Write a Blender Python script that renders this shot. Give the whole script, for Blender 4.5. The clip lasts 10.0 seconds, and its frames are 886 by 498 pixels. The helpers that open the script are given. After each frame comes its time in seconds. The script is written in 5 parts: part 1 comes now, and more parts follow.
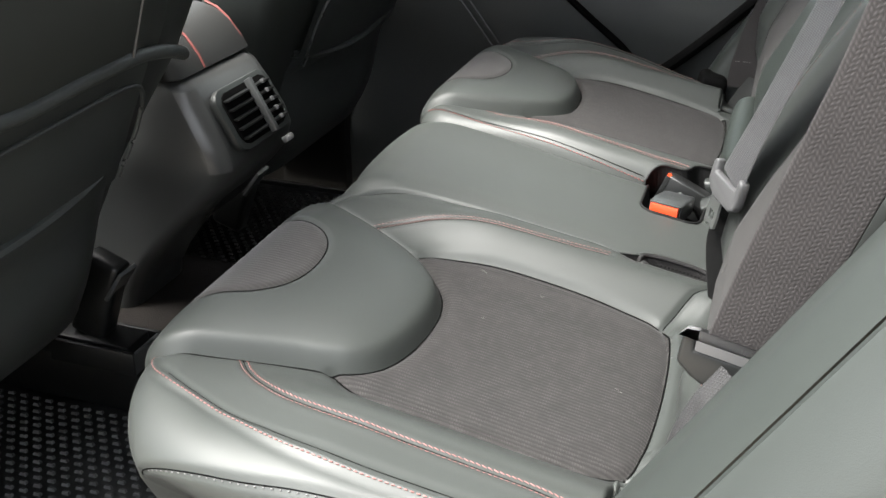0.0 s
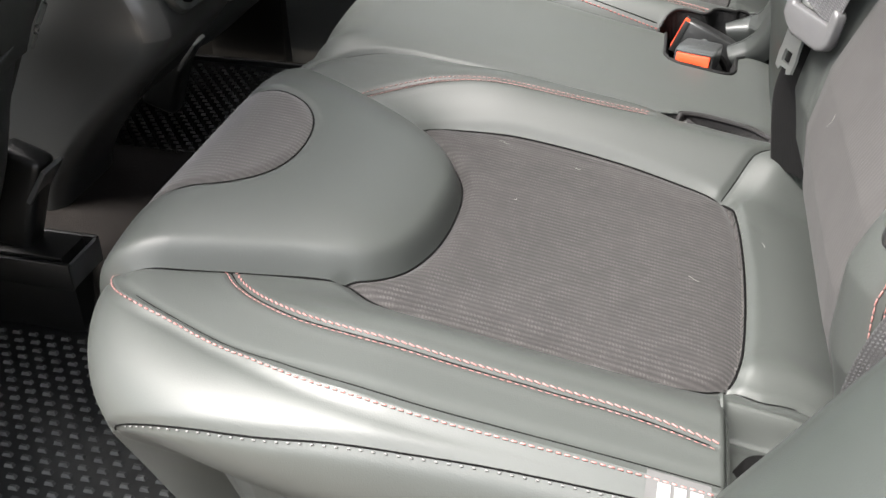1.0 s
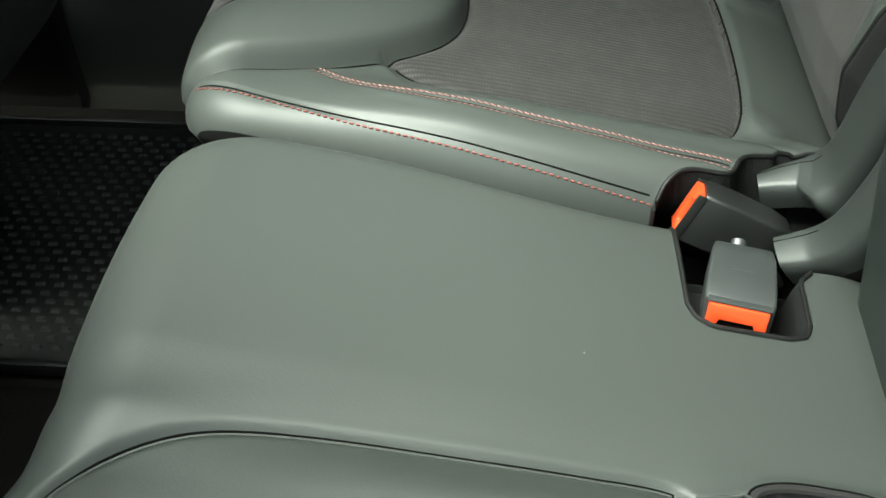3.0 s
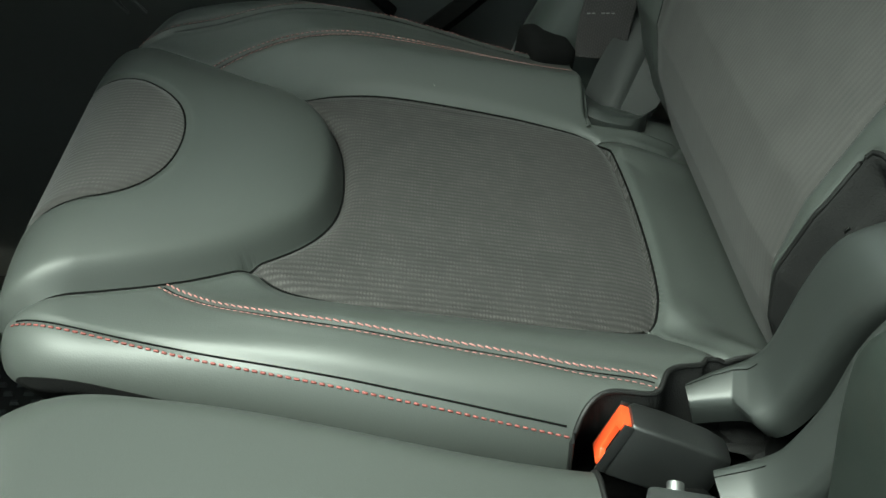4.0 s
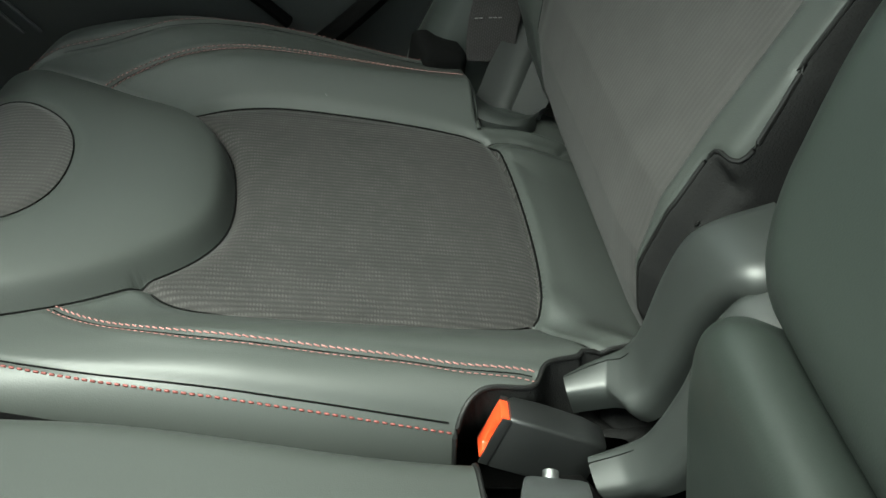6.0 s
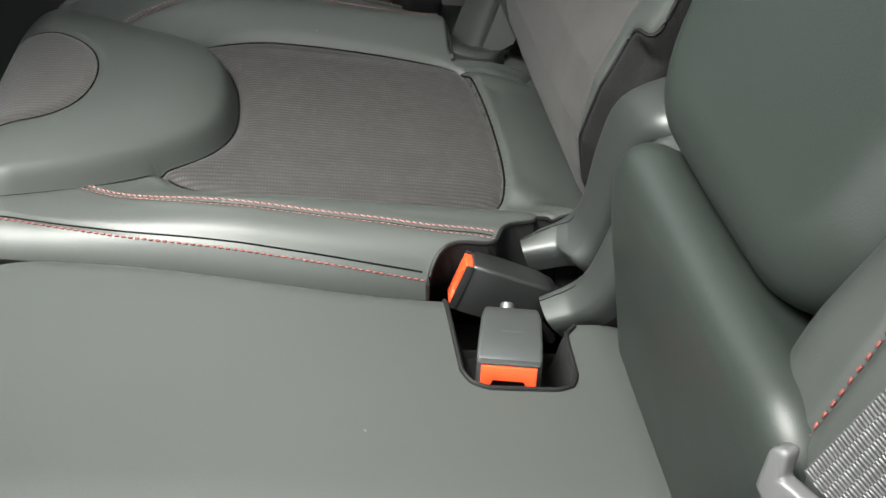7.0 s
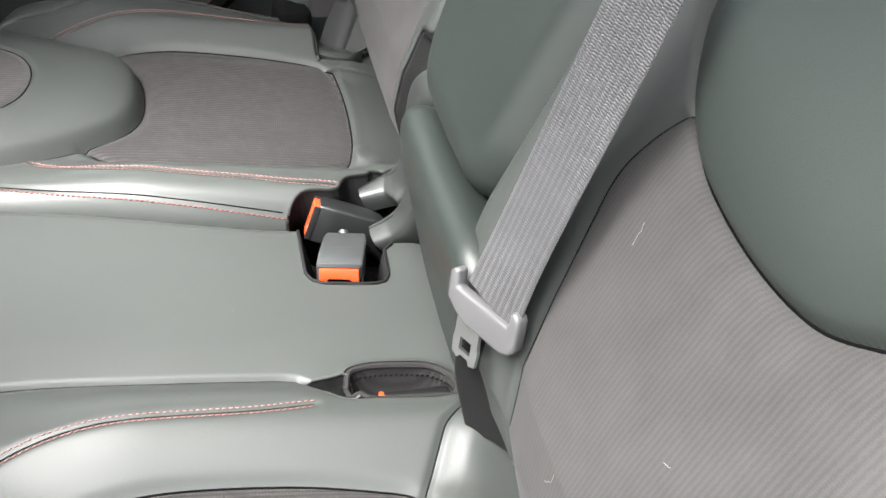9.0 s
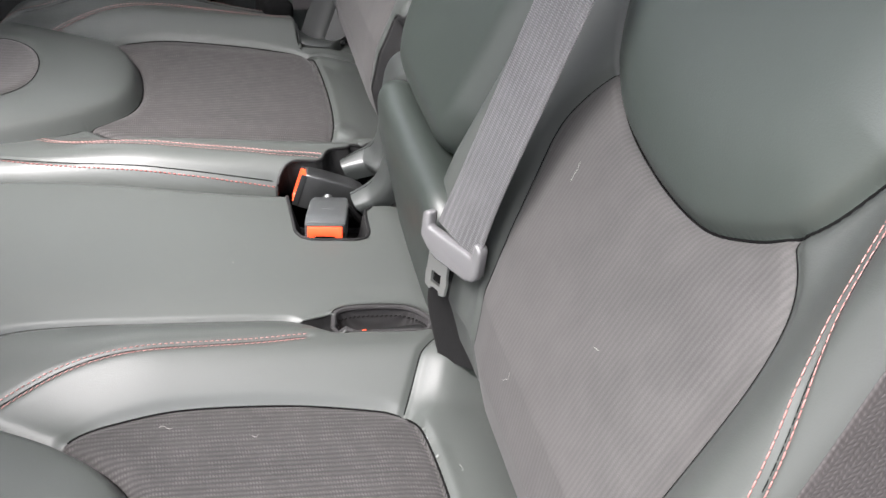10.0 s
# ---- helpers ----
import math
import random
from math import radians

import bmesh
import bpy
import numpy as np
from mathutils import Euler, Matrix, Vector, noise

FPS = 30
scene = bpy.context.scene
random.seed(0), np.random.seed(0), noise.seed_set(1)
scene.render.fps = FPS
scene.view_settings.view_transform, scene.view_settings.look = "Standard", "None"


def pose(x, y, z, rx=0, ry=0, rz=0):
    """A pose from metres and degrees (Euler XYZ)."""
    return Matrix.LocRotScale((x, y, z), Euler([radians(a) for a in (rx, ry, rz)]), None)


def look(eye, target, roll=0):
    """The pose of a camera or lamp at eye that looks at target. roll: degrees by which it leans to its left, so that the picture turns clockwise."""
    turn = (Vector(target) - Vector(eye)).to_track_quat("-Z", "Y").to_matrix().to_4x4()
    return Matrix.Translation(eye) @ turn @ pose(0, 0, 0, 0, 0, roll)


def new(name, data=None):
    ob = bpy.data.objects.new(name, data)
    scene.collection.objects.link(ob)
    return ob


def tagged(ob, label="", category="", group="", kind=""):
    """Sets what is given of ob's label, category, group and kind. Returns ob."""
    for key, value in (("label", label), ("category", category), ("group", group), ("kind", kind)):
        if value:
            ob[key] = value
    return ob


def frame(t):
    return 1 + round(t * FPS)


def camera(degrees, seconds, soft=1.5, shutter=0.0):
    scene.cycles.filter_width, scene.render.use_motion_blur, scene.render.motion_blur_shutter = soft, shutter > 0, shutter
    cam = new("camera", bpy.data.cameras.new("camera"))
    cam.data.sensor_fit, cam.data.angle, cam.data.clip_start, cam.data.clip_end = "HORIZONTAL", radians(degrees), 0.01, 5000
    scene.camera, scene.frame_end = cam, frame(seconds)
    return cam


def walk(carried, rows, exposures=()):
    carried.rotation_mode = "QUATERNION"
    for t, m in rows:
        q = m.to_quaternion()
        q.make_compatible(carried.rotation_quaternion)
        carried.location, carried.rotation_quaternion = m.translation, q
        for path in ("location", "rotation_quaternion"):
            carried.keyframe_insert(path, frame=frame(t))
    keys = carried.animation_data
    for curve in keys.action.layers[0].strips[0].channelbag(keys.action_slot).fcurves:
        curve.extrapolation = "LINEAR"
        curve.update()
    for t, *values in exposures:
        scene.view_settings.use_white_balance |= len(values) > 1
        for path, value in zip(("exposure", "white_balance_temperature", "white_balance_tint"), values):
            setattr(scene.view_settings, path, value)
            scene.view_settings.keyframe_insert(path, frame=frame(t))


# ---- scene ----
cam = camera(47.9, 10.0)
METRES, EYE, TILT, LEAN, TURN = 8.0, 1.5, 0.0, 0.0, 0.0
PATH = [
    (0, (0.483, -1.109, 0.867), (-0.081, 0.595, -0.015), 0.5),
    (0.5, (0.397, -1.033, 0.797), (-0.117, 0.641, -0.169), 0.2),
    (1, (0.355, -0.978, 0.779), (-0.017, 0.655, -0.314), -0.0),
    (1.5, (0.314, -0.875, 0.764), (0.059, 0.692, -0.452), 0.2),
    (2, (0.285, -0.752, 0.786), (0.062, 0.772, -0.49), -0.4),
    (2.5, (0.244, -0.597, 0.797), (0.108, 0.916, -0.504), 1.1),
    (3, (0.258, -0.405, 0.798), (0.126, 1.08, -0.535), -1.0),
    (3.2, (0.264, -0.344, 0.789), (0.162, 1.168, -0.512), -0.8),
    (4.3, (0.262, -0.259, 0.802), (0.359, 1.332, -0.403), 0.5),
    (4.5, (0.283, -0.258, 0.801), (0.379, 1.33, -0.412), 0.2),
    (5, (0.312, -0.261, 0.818), (0.461, 1.313, -0.405), 0.3),
    (6.3, (0.297, -0.298, 0.82), (0.49, 1.279, -0.394), 0.0),
    (6.5, (0.308, -0.325, 0.812), (0.48, 1.265, -0.389), -1.3),
    (7, (0.299, -0.426, 0.812), (0.489, 1.164, -0.386), -0.6),
    (7.5, (0.324, -0.519, 0.826), (0.512, 1.073, -0.369), -0.4),
    (8, (0.341, -0.531, 0.829), (0.533, 1.064, -0.363), -0.6),
    (8.5, (0.356, -0.591, 0.875), (0.577, 1.001, -0.314), -0.8),
    (9, (0.347, -0.681, 0.913), (0.658, 0.901, -0.269), -0.8),
    (9.5, (0.337, -0.764, 0.955), (0.682, 0.815, -0.223), -0.7),
    (10, (0.326, -0.795, 0.946), (0.684, 0.78, -0.234), -0.6),
]
EXPOSURE = [
    (0.0, 3.58, 6400, 9),
    (0.5, 3.92, 6450, 11),
    (1.0, 3.86, 6500, 12),
    (2.5, 3.66, 6550, 3),
    (3.0, 3.40, 6350, -9),
    (4.5, 3.27, 6200, -14),
    (6.5, 3.44, 6350, -3),
    (7.5, 3.84, 6400, 10),
    (8.0, 3.89, 6380, 10),
    (9.0, 4.17, 6350, 11),
    (10.0, 4.03, 6300, 15),
]
walk(cam, [(t, look(eye, target, roll)) for t, eye, target, roll in PATH], EXPOSURE)

# ---------------- world, sun, exposure ----------------
world = bpy.data.worlds.new("world")
scene.world = world
world.use_nodes = True
_wn = world.node_tree
_sky = _wn.nodes.new("ShaderNodeTexSky")
_sky.sky_type = "NISHITA"
_sky.sun_disc = False
_sky.sun_elevation = radians(64)
_sky.sun_rotation = radians(233)
_sky.dust_density = 3.0
_bg = _wn.nodes["Background"]
_pale = _wn.nodes.new("ShaderNodeHueSaturation")
_pale.inputs["Saturation"].default_value = 0.18
_wn.links.new(_sky.outputs[0], _pale.inputs["Color"])
_wn.links.new(_pale.outputs[0], _bg.inputs[0])
_bg.inputs[1].default_value = 0.085
_sun = bpy.data.lights.new("sun", "SUN")
_sun.energy = 2.4
_sun.angle = radians(40)
_sun.color = (1.0, 0.96, 0.9)
sun = new("sun", _sun)
sun.matrix_world = look((-1.15, -0.95, 3.6), (0.1, 0.0, 0.4))

# ---------------- materials ----------------


def material(name, base, rough=0.5, metal=0.0, spec=0.5, spread=0.12, big=9.0, grain=900.0, bump=0.15, depth=0.0006, coords="Object", sheen=0.0, coat=0.0, flecks=0.0):
    """A surface with two scales of colour change, uneven gloss and a fine relief."""
    m = bpy.data.materials.new(name)
    m.use_nodes = True
    nt = m.node_tree
    b = nt.nodes["Principled BSDF"]
    tc = nt.nodes.new("ShaderNodeTexCoord")
    n1 = nt.nodes.new("ShaderNodeTexNoise")
    n1.inputs["Scale"].default_value = big
    n1.inputs["Detail"].default_value = 6
    n2 = nt.nodes.new("ShaderNodeTexNoise")
    n2.inputs["Scale"].default_value = grain
    n2.inputs["Detail"].default_value = 3
    mix = nt.nodes.new("ShaderNodeMix")
    mix.data_type = "RGBA"
    lo = [c * (1 - spread) for c in base]
    hi = [c * (1 + spread) for c in base]
    mix.inputs[6].default_value = (*lo, 1)
    mix.inputs[7].default_value = (*hi, 1)
    add = nt.nodes.new("ShaderNodeMath")
    add.operation = "MULTIPLY_ADD"
    add.inputs[1].default_value = 0.6
    nt.links.new(tc.outputs[coords], n1.inputs["Vector"])
    nt.links.new(tc.outputs[coords], n2.inputs["Vector"])
    nt.links.new(n1.outputs["Fac"], add.inputs[0])
    half = nt.nodes.new("ShaderNodeMath")
    half.operation = "MULTIPLY"
    half.inputs[1].default_value = 0.4
    nt.links.new(n2.outputs["Fac"], half.inputs[0])
    nt.links.new(half.outputs[0], add.inputs[2])
    nt.links.new(add.outputs[0], mix.inputs[0])
    nt.links.new(mix.outputs[2], b.inputs["Base Color"])
    rr = nt.nodes.new("ShaderNodeMapRange")
    rr.inputs["From Min"].default_value = 0.3
    rr.inputs["From Max"].default_value = 0.7
    rr.inputs["To Min"].default_value = max(rough - 0.02, 0.02)
    rr.inputs["To Max"].default_value = min(rough + 0.025, 1)
    nt.links.new(n1.outputs["Fac"], rr.inputs["Value"])
    nt.links.new(rr.outputs[0], b.inputs["Roughness"])
    b.inputs["Metallic"].default_value = metal
    b.inputs["Specular IOR Level"].default_value = spec
    b.inputs["Sheen Weight"].default_value = sheen
    b.inputs["Coat Weight"].default_value = coat
    bp = nt.nodes.new("ShaderNodeBump")
    bp.inputs["Strength"].default_value = bump
    bp.inputs["Distance"].default_value = depth
    nt.links.new(n2.outputs["Fac"], bp.inputs["Height"])
    nt.links.new(bp.outputs[0], b.inputs["Normal"])
    return m


def leather(name, base, rough=0.46):
    """Grained seat leather: pebbled cells over soft unevenness."""
    m = material(name, base, rough, spec=0.31, spread=0.06, big=7.0, grain=1500.0, bump=0.1, depth=0.0004)
    nt = m.node_tree
    b = nt.nodes["Principled BSDF"]
    tc = [n for n in nt.nodes if n.type == "TEX_COORD"][0]
    v = nt.nodes.new("ShaderNodeTexVoronoi")
    v.inputs["Scale"].default_value = 850.0
    nt.links.new(tc.outputs["Object"], v.inputs["Vector"])
    big = nt.nodes.new("ShaderNodeTexNoise")
    big.inputs["Scale"].default_value = 28.0
    nt.links.new(tc.outputs["Object"], big.inputs["Vector"])
    b1 = nt.nodes.new("ShaderNodeBump")
    b1.inputs["Strength"].default_value = 0.07
    b1.inputs["Distance"].default_value = 0.0005
    nt.links.new(v.outputs["Distance"], b1.inputs["Height"])
    b2 = nt.nodes.new("ShaderNodeBump")
    b2.inputs["Strength"].default_value = 0.04
    b2.inputs["Distance"].default_value = 0.004
    nt.links.new(big.outputs["Fac"], b2.inputs["Height"])
    old = [n for n in nt.nodes if n.type == "BUMP" and n not in (b1, b2)][0]
    nt.links.new(b2.outputs[0], b1.inputs["Normal"])
    nt.links.new(b1.outputs[0], old.inputs["Normal"])
    return m


def ribbed(name, base, dark, period=0.0031, cross=0.0026, rough=0.8, spec=0.16, strength=0.7, cord=0.75, dashes=0.4, sheen=0.015, step=2.7, gate=(0.35, 0.65, 0.35, 1.25), wobble=0.6, chevron=0.0, fill=0.0):
    """Ribbed woven cloth: cords along the first UV axis, short dashes across; chevron: the width of a herringbone column."""
    m = bpy.data.materials.new(name)
    m.use_nodes = True
    nt = m.node_tree
    b = nt.nodes["Principled BSDF"]
    uv = nt.nodes.new("ShaderNodeUVMap")
    sep = nt.nodes.new("ShaderNodeSeparateXYZ")
    nt.links.new(uv.outputs[0], sep.inputs[0])

    def op(kind, a, c=None, d=None):
        n = nt.nodes.new("ShaderNodeMath")
        n.operation = kind
        for i, x in enumerate((a, c, d)):
            if x is None:
                continue
            if isinstance(x, (int, float)):
                n.inputs[i].default_value = x
            else:
                nt.links.new(x, n.inputs[i])
        return n.outputs[0]

    noi = nt.nodes.new("ShaderNodeTexNoise")
    noi.inputs["Scale"].default_value = 34.0
    noi.inputs["Detail"].default_value = 5
    nt.links.new(uv.outputs[0], noi.inputs["Vector"])
    fray = nt.nodes.new("ShaderNodeTexNoise")
    fray.inputs["Scale"].default_value = 420.0
    fray.inputs["Detail"].default_value = 2
    nt.links.new(uv.outputs[0], fray.inputs["Vector"])
    rows = op("MULTIPLY_ADD", fray.outputs["Fac"], wobble, op("MULTIPLY", sep.outputs[1], 2 * math.pi / period))
    cords = op("MULTIPLY_ADD", op("SINE", rows), 0.5, 0.5)
    colm = op("MULTIPLY_ADD", noi.outputs["Fac"], 9.0, op("MULTIPLY", sep.outputs[0], 2 * math.pi / cross))
    if chevron:
        shift = op("MULTIPLY", op("PINGPONG", sep.outputs[1], chevron), step / chevron)
    else:
        shift = op("MULTIPLY", op("FLOOR", op("DIVIDE", sep.outputs[1], period)), step)
    dash = op("MULTIPLY_ADD", op("SINE", op("ADD", colm, shift)), 0.5, 0.5)
    patch = nt.nodes.new("ShaderNodeTexNoise")
    patch.inputs["Scale"].default_value = 85.0
    patch.inputs["Detail"].default_value = 2
    nt.links.new(uv.outputs[0], patch.inputs["Vector"])
    worn = nt.nodes.new("ShaderNodeMapRange")
    for key, x in zip(("From Min", "From Max", "To Min", "To Max"), gate):
        worn.inputs[key].default_value = x
    nt.links.new(patch.outputs["Fac"], worn.inputs["Value"])
    high = op("ADD", op("MULTIPLY", cords, cord), op("MULTIPLY", op("MULTIPLY", op("MULTIPLY", dash, op("MAXIMUM", cords, fill)), worn.outputs[0]), dashes))
    fine = nt.nodes.new("ShaderNodeTexNoise")
    fine.inputs["Scale"].default_value = 1600.0
    nt.links.new(uv.outputs[0], fine.inputs["Vector"])
    mix = nt.nodes.new("ShaderNodeMix")
    mix.data_type = "RGBA"
    mix.inputs[6].default_value = (*dark, 1)
    mix.inputs[7].default_value = (*base, 1)
    tone = op("ADD", op("MULTIPLY", high, 0.6), op("MULTIPLY", op("ADD", noi.outputs["Fac"], fine.outputs["Fac"]), 0.25))
    nt.links.new(tone, mix.inputs[0])
    nt.links.new(mix.outputs[2], b.inputs["Base Color"])
    b.inputs["Roughness"].default_value = rough
    b.inputs["Specular IOR Level"].default_value = spec
    b.inputs["Sheen Weight"].default_value = sheen
    b.inputs["Sheen Roughness"].default_value = 0.5
    bp = nt.nodes.new("ShaderNodeBump")
    bp.inputs["Strength"].default_value = strength
    bp.inputs["Distance"].default_value = 0.0007
    nt.links.new(high, bp.inputs["Height"])
    nt.links.new(bp.outputs[0], b.inputs["Normal"])
    return m


LEATHER = leather("dark_leather", (0.0265, 0.0293, 0.0272), 0.50)
LIDLEATHER = leather("console_lid_leather", (0.018, 0.0185, 0.0178), 0.58)
LIDLEATHER.node_tree.nodes["Principled BSDF"].inputs["Specular IOR Level"].default_value = 0.25
# Darker copy of LEATHER2: dimmer light in the middle recess put into colour.
SHADEDLEATHER = leather("shaded_armrest_leather", (0.0128, 0.0160, 0.0139), 0.46)
LEATHER2 = leather("armrest_leather", (0.0215, 0.0262, 0.0232), 0.46)
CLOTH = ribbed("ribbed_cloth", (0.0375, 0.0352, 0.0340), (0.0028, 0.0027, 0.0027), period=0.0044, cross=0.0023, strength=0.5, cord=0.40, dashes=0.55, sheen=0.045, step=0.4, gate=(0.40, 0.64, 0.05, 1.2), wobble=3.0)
# Paler copy of CLOTH: the knee inset's grazing sheen put into the colour.
KNEECLOTH = ribbed("sheen_knee_cloth", (0.049, 0.0455, 0.0438), (0.0075, 0.0072, 0.007), period=0.0044, cross=0.0023, strength=0.4, cord=0.28, dashes=0.45, sheen=0.14, step=0.4, gate=(0.40, 0.64, 0.05, 1.2), wobble=3.0)
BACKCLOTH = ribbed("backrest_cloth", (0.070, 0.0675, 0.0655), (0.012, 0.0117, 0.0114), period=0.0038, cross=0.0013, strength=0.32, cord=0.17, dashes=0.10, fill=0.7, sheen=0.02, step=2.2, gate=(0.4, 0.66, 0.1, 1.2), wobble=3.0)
WEB = ribbed("belt_webbing", (0.080, 0.080, 0.082), (0.0012, 0.0012, 0.0014), period=0.0048, cross=0.0018, rough=0.45, spec=0.4, strength=0.8, cord=0.10, dashes=1.05, fill=0.5, sheen=0.02, step=3.14, gate=(0.2, 0.8, 0.75, 1.1), wobble=0.8)
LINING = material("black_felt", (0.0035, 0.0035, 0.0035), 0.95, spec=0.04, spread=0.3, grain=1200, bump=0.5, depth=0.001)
POCKET = ribbed("pocket_cloth", (0.022, 0.021, 0.0212), (0.003, 0.003, 0.003), period=0.0022, cross=0.0016, strength=0.5, cord=0.5, dashes=0.3, fill=0.2)
RECESS_FELT = material("recess_felt", (0.010, 0.010, 0.010), 0.95, spec=0.05, spread=0.3, grain=900, bump=0.6, depth=0.001)
TONGUE = material("pale_grey_plastic", (0.060, 0.060, 0.061), 0.45, spread=0.08, grain=1500, bump=0.15, depth=0.0003)
BLACKBUCKLE = material("black_buckle_plastic", (0.0075, 0.008, 0.008), 0.4, spread=0.1, grain=1600, bump=0.2, depth=0.0003)
CORNERTRIM = material("corner_trim_plastic", (0.010, 0.011, 0.0105), 0.62, spec=0.2, spread=0.1, grain=1400, bump=0.25, depth=0.0004)
PIPE = material("black_piping", (0.004, 0.004, 0.004), 0.6, spec=0.2, spread=0.1)
SEAM = material("seam_gap", (0.0025, 0.0025, 0.0025), 0.9, spec=0.03)
THREAD = material("salmon_thread", (0.20, 0.086, 0.079), 0.7, spread=0.2, grain=500)
THREAD2 = material("dark_red_thread", (0.12, 0.026, 0.022), 0.7, spread=0.2, grain=500)
GREY_THREAD = material("grey_thread", (0.09, 0.09, 0.088), 0.7, spread=0.2)
PLASTIC = material("black_plastic", (0.005, 0.0053, 0.0053), 0.38, spec=0.35, spread=0.12, grain=1800, bump=0.2, depth=0.0003)
TRIM = material("grained_trim_plastic", (0.0145, 0.0175, 0.0158), 0.48, spread=0.08, grain=1400, bump=0.25, depth=0.0004)
GLOSS = material("satin_trim", (0.0145, 0.0165, 0.0155), 0.48, spread=0.08, grain=1800, bump=0.05)
GREY = material("grey_plastic", (0.036, 0.038, 0.038), 0.38, spread=0.08, grain=1500, bump=0.15, depth=0.0003)
BUCKLE = material("buckle_plastic", (0.024, 0.026, 0.026), 0.36, spread=0.1, grain=1600, bump=0.2, depth=0.0003)
ORANGE = material("orange_button", (0.46, 0.044, 0.012), 0.35, spread=0.05, grain=600, bump=0.03)
STEEL = material("satin_steel", (0.55, 0.56, 0.55), 0.32, metal=1.0, spread=0.08, grain=700, bump=0.05)
CARPET = material("dark_carpet", (0.014, 0.0125, 0.0115), 0.97, spec=0.05, spread=0.5, big=40, grain=900, bump=1.0, depth=0.003)
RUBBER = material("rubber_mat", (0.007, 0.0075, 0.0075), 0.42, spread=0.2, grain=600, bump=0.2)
# Paler than the mat: door light on the bars put into their colour.
STUD = material("lit_stud_rubber", (0.042, 0.044, 0.043), 0.3, spread=0.2, grain=600, bump=0.2)
FRONTBACK = material("front_seat_back_vinyl", (0.036, 0.040, 0.039), 0.42, spread=0.15, grain=1000, bump=0.5, depth=0.0008)
CONSOLE = material("console_satin_plastic", (0.034, 0.035, 0.034), 0.30, spread=0.12, grain=1300, bump=0.2, depth=0.0003)
STRIP = material("brushed_satin_strip", (0.055, 0.055, 0.053), 0.32, spread=0.1, grain=900, bump=0.1)
TINT = material("tinted_glass", (0.50, 0.54, 0.52), 0.03, spread=0.02, bump=0.0)
TINT.node_tree.nodes["Principled BSDF"].inputs["Transmission Weight"].default_value = 1.0
DOORTRIM = material("door_trim", (0.028, 0.0305, 0.0295), 0.5, spread=0.15, grain=1000, bump=0.4)
HEADLINER = material("headliner_cloth", (0.09, 0.09, 0.088), 0.95, spread=0.1)
PAINT = material("body_paint", (0.15, 0.15, 0.15), 0.3, spread=0.05, bump=0.02)
LABEL = material("label_cloth", (0.045, 0.045, 0.0445), 0.8, spec=0.2)
WHITE = material("white_print", (0.15, 0.145, 0.143), 0.6, spread=0.05)
GROUND = material("pavement", (0.16, 0.14, 0.115), 0.9, spread=0.3, big=3.0, grain=120, bump=0.6, depth=0.004)
LINT = material("pale_lint", (0.13, 0.128, 0.12), 0.9)

# ---------------- mesh helpers ----------------


def smooth(a, b, x):
    t = np.clip((x - a) / (b - a), 0, 1)
    return t * t * (3 - 2 * t)


def dome(d, w):
    """0 at an edge, 1 from w inwards, steep at the edge."""
    t = 1 - np.clip(d / w, 0, 1)
    return 1 - t ** 3


def spline(pts, n=12):
    """A smooth curve through the control points."""
    p = np.array(pts, float)
    q = np.vstack([2 * p[0] - p[1], p, 2 * p[-1] - p[-2]])
    out = []
    for i in range(1, len(q) - 2):
        t = np.linspace(0, 1, n, endpoint=False)[:, None]
        a, b, c, d = q[i - 1], q[i], q[i + 1], q[i + 2]
        out.append(0.5 * (2 * b + (c - a) * t + (2 * a - 5 * b + 4 * c - d) * t * t + (3 * b - a - 3 * c + d) * t ** 3))
    return np.vstack(out + [p[-1:]])


def line_distance(p, line):
    best = np.full(len(p), 1e9)
    for a, b in zip(line[:-1], line[1:]):
        ab = b - a
        t = np.clip(((p - a) @ ab) / max(ab @ ab, 1e-12), 0, 1)
        best = np.minimum(best, np.linalg.norm(p - a - t[:, None] * ab, axis=1))
    return best


def region(p, poly):
    """Signed distance to a closed outline: negative within."""
    poly = np.asarray(poly)
    loop = np.vstack([poly, poly[:1]])
    d = line_distance(p, loop)
    inside = np.zeros(len(p), bool)
    for (x0, y0), (x1, y1) in zip(loop[:-1], loop[1:]):
        if y0 == y1:
            continue
        hit = ((y0 > p[:, 1]) != (y1 > p[:, 1])) & (p[:, 0] < (x1 - x0) * (p[:, 1] - y0) / (y1 - y0) + x0)
        inside ^= hit
    return np.where(inside, -d, d)


def sheet(u0, u1, v0, v1, step):
    nu, nv = int(round((u1 - u0) / step)) + 1, int(round((v1 - v0) / step)) + 1
    u, v = np.meshgrid(np.linspace(u0, u1, nu), np.linspace(v0, v1, nv), indexing="ij")
    i = np.arange(nu * nv).reshape(nu, nv)
    a, b, c, d = i[:-1, :-1].ravel(), i[1:, :-1].ravel(), i[1:, 1:].ravel(), i[:-1, 1:].ravel()
    return np.stack([u.ravel(), v.ravel()], 1), np.vstack([np.stack([a, b, c], 1), np.stack([a, c, d], 1)])


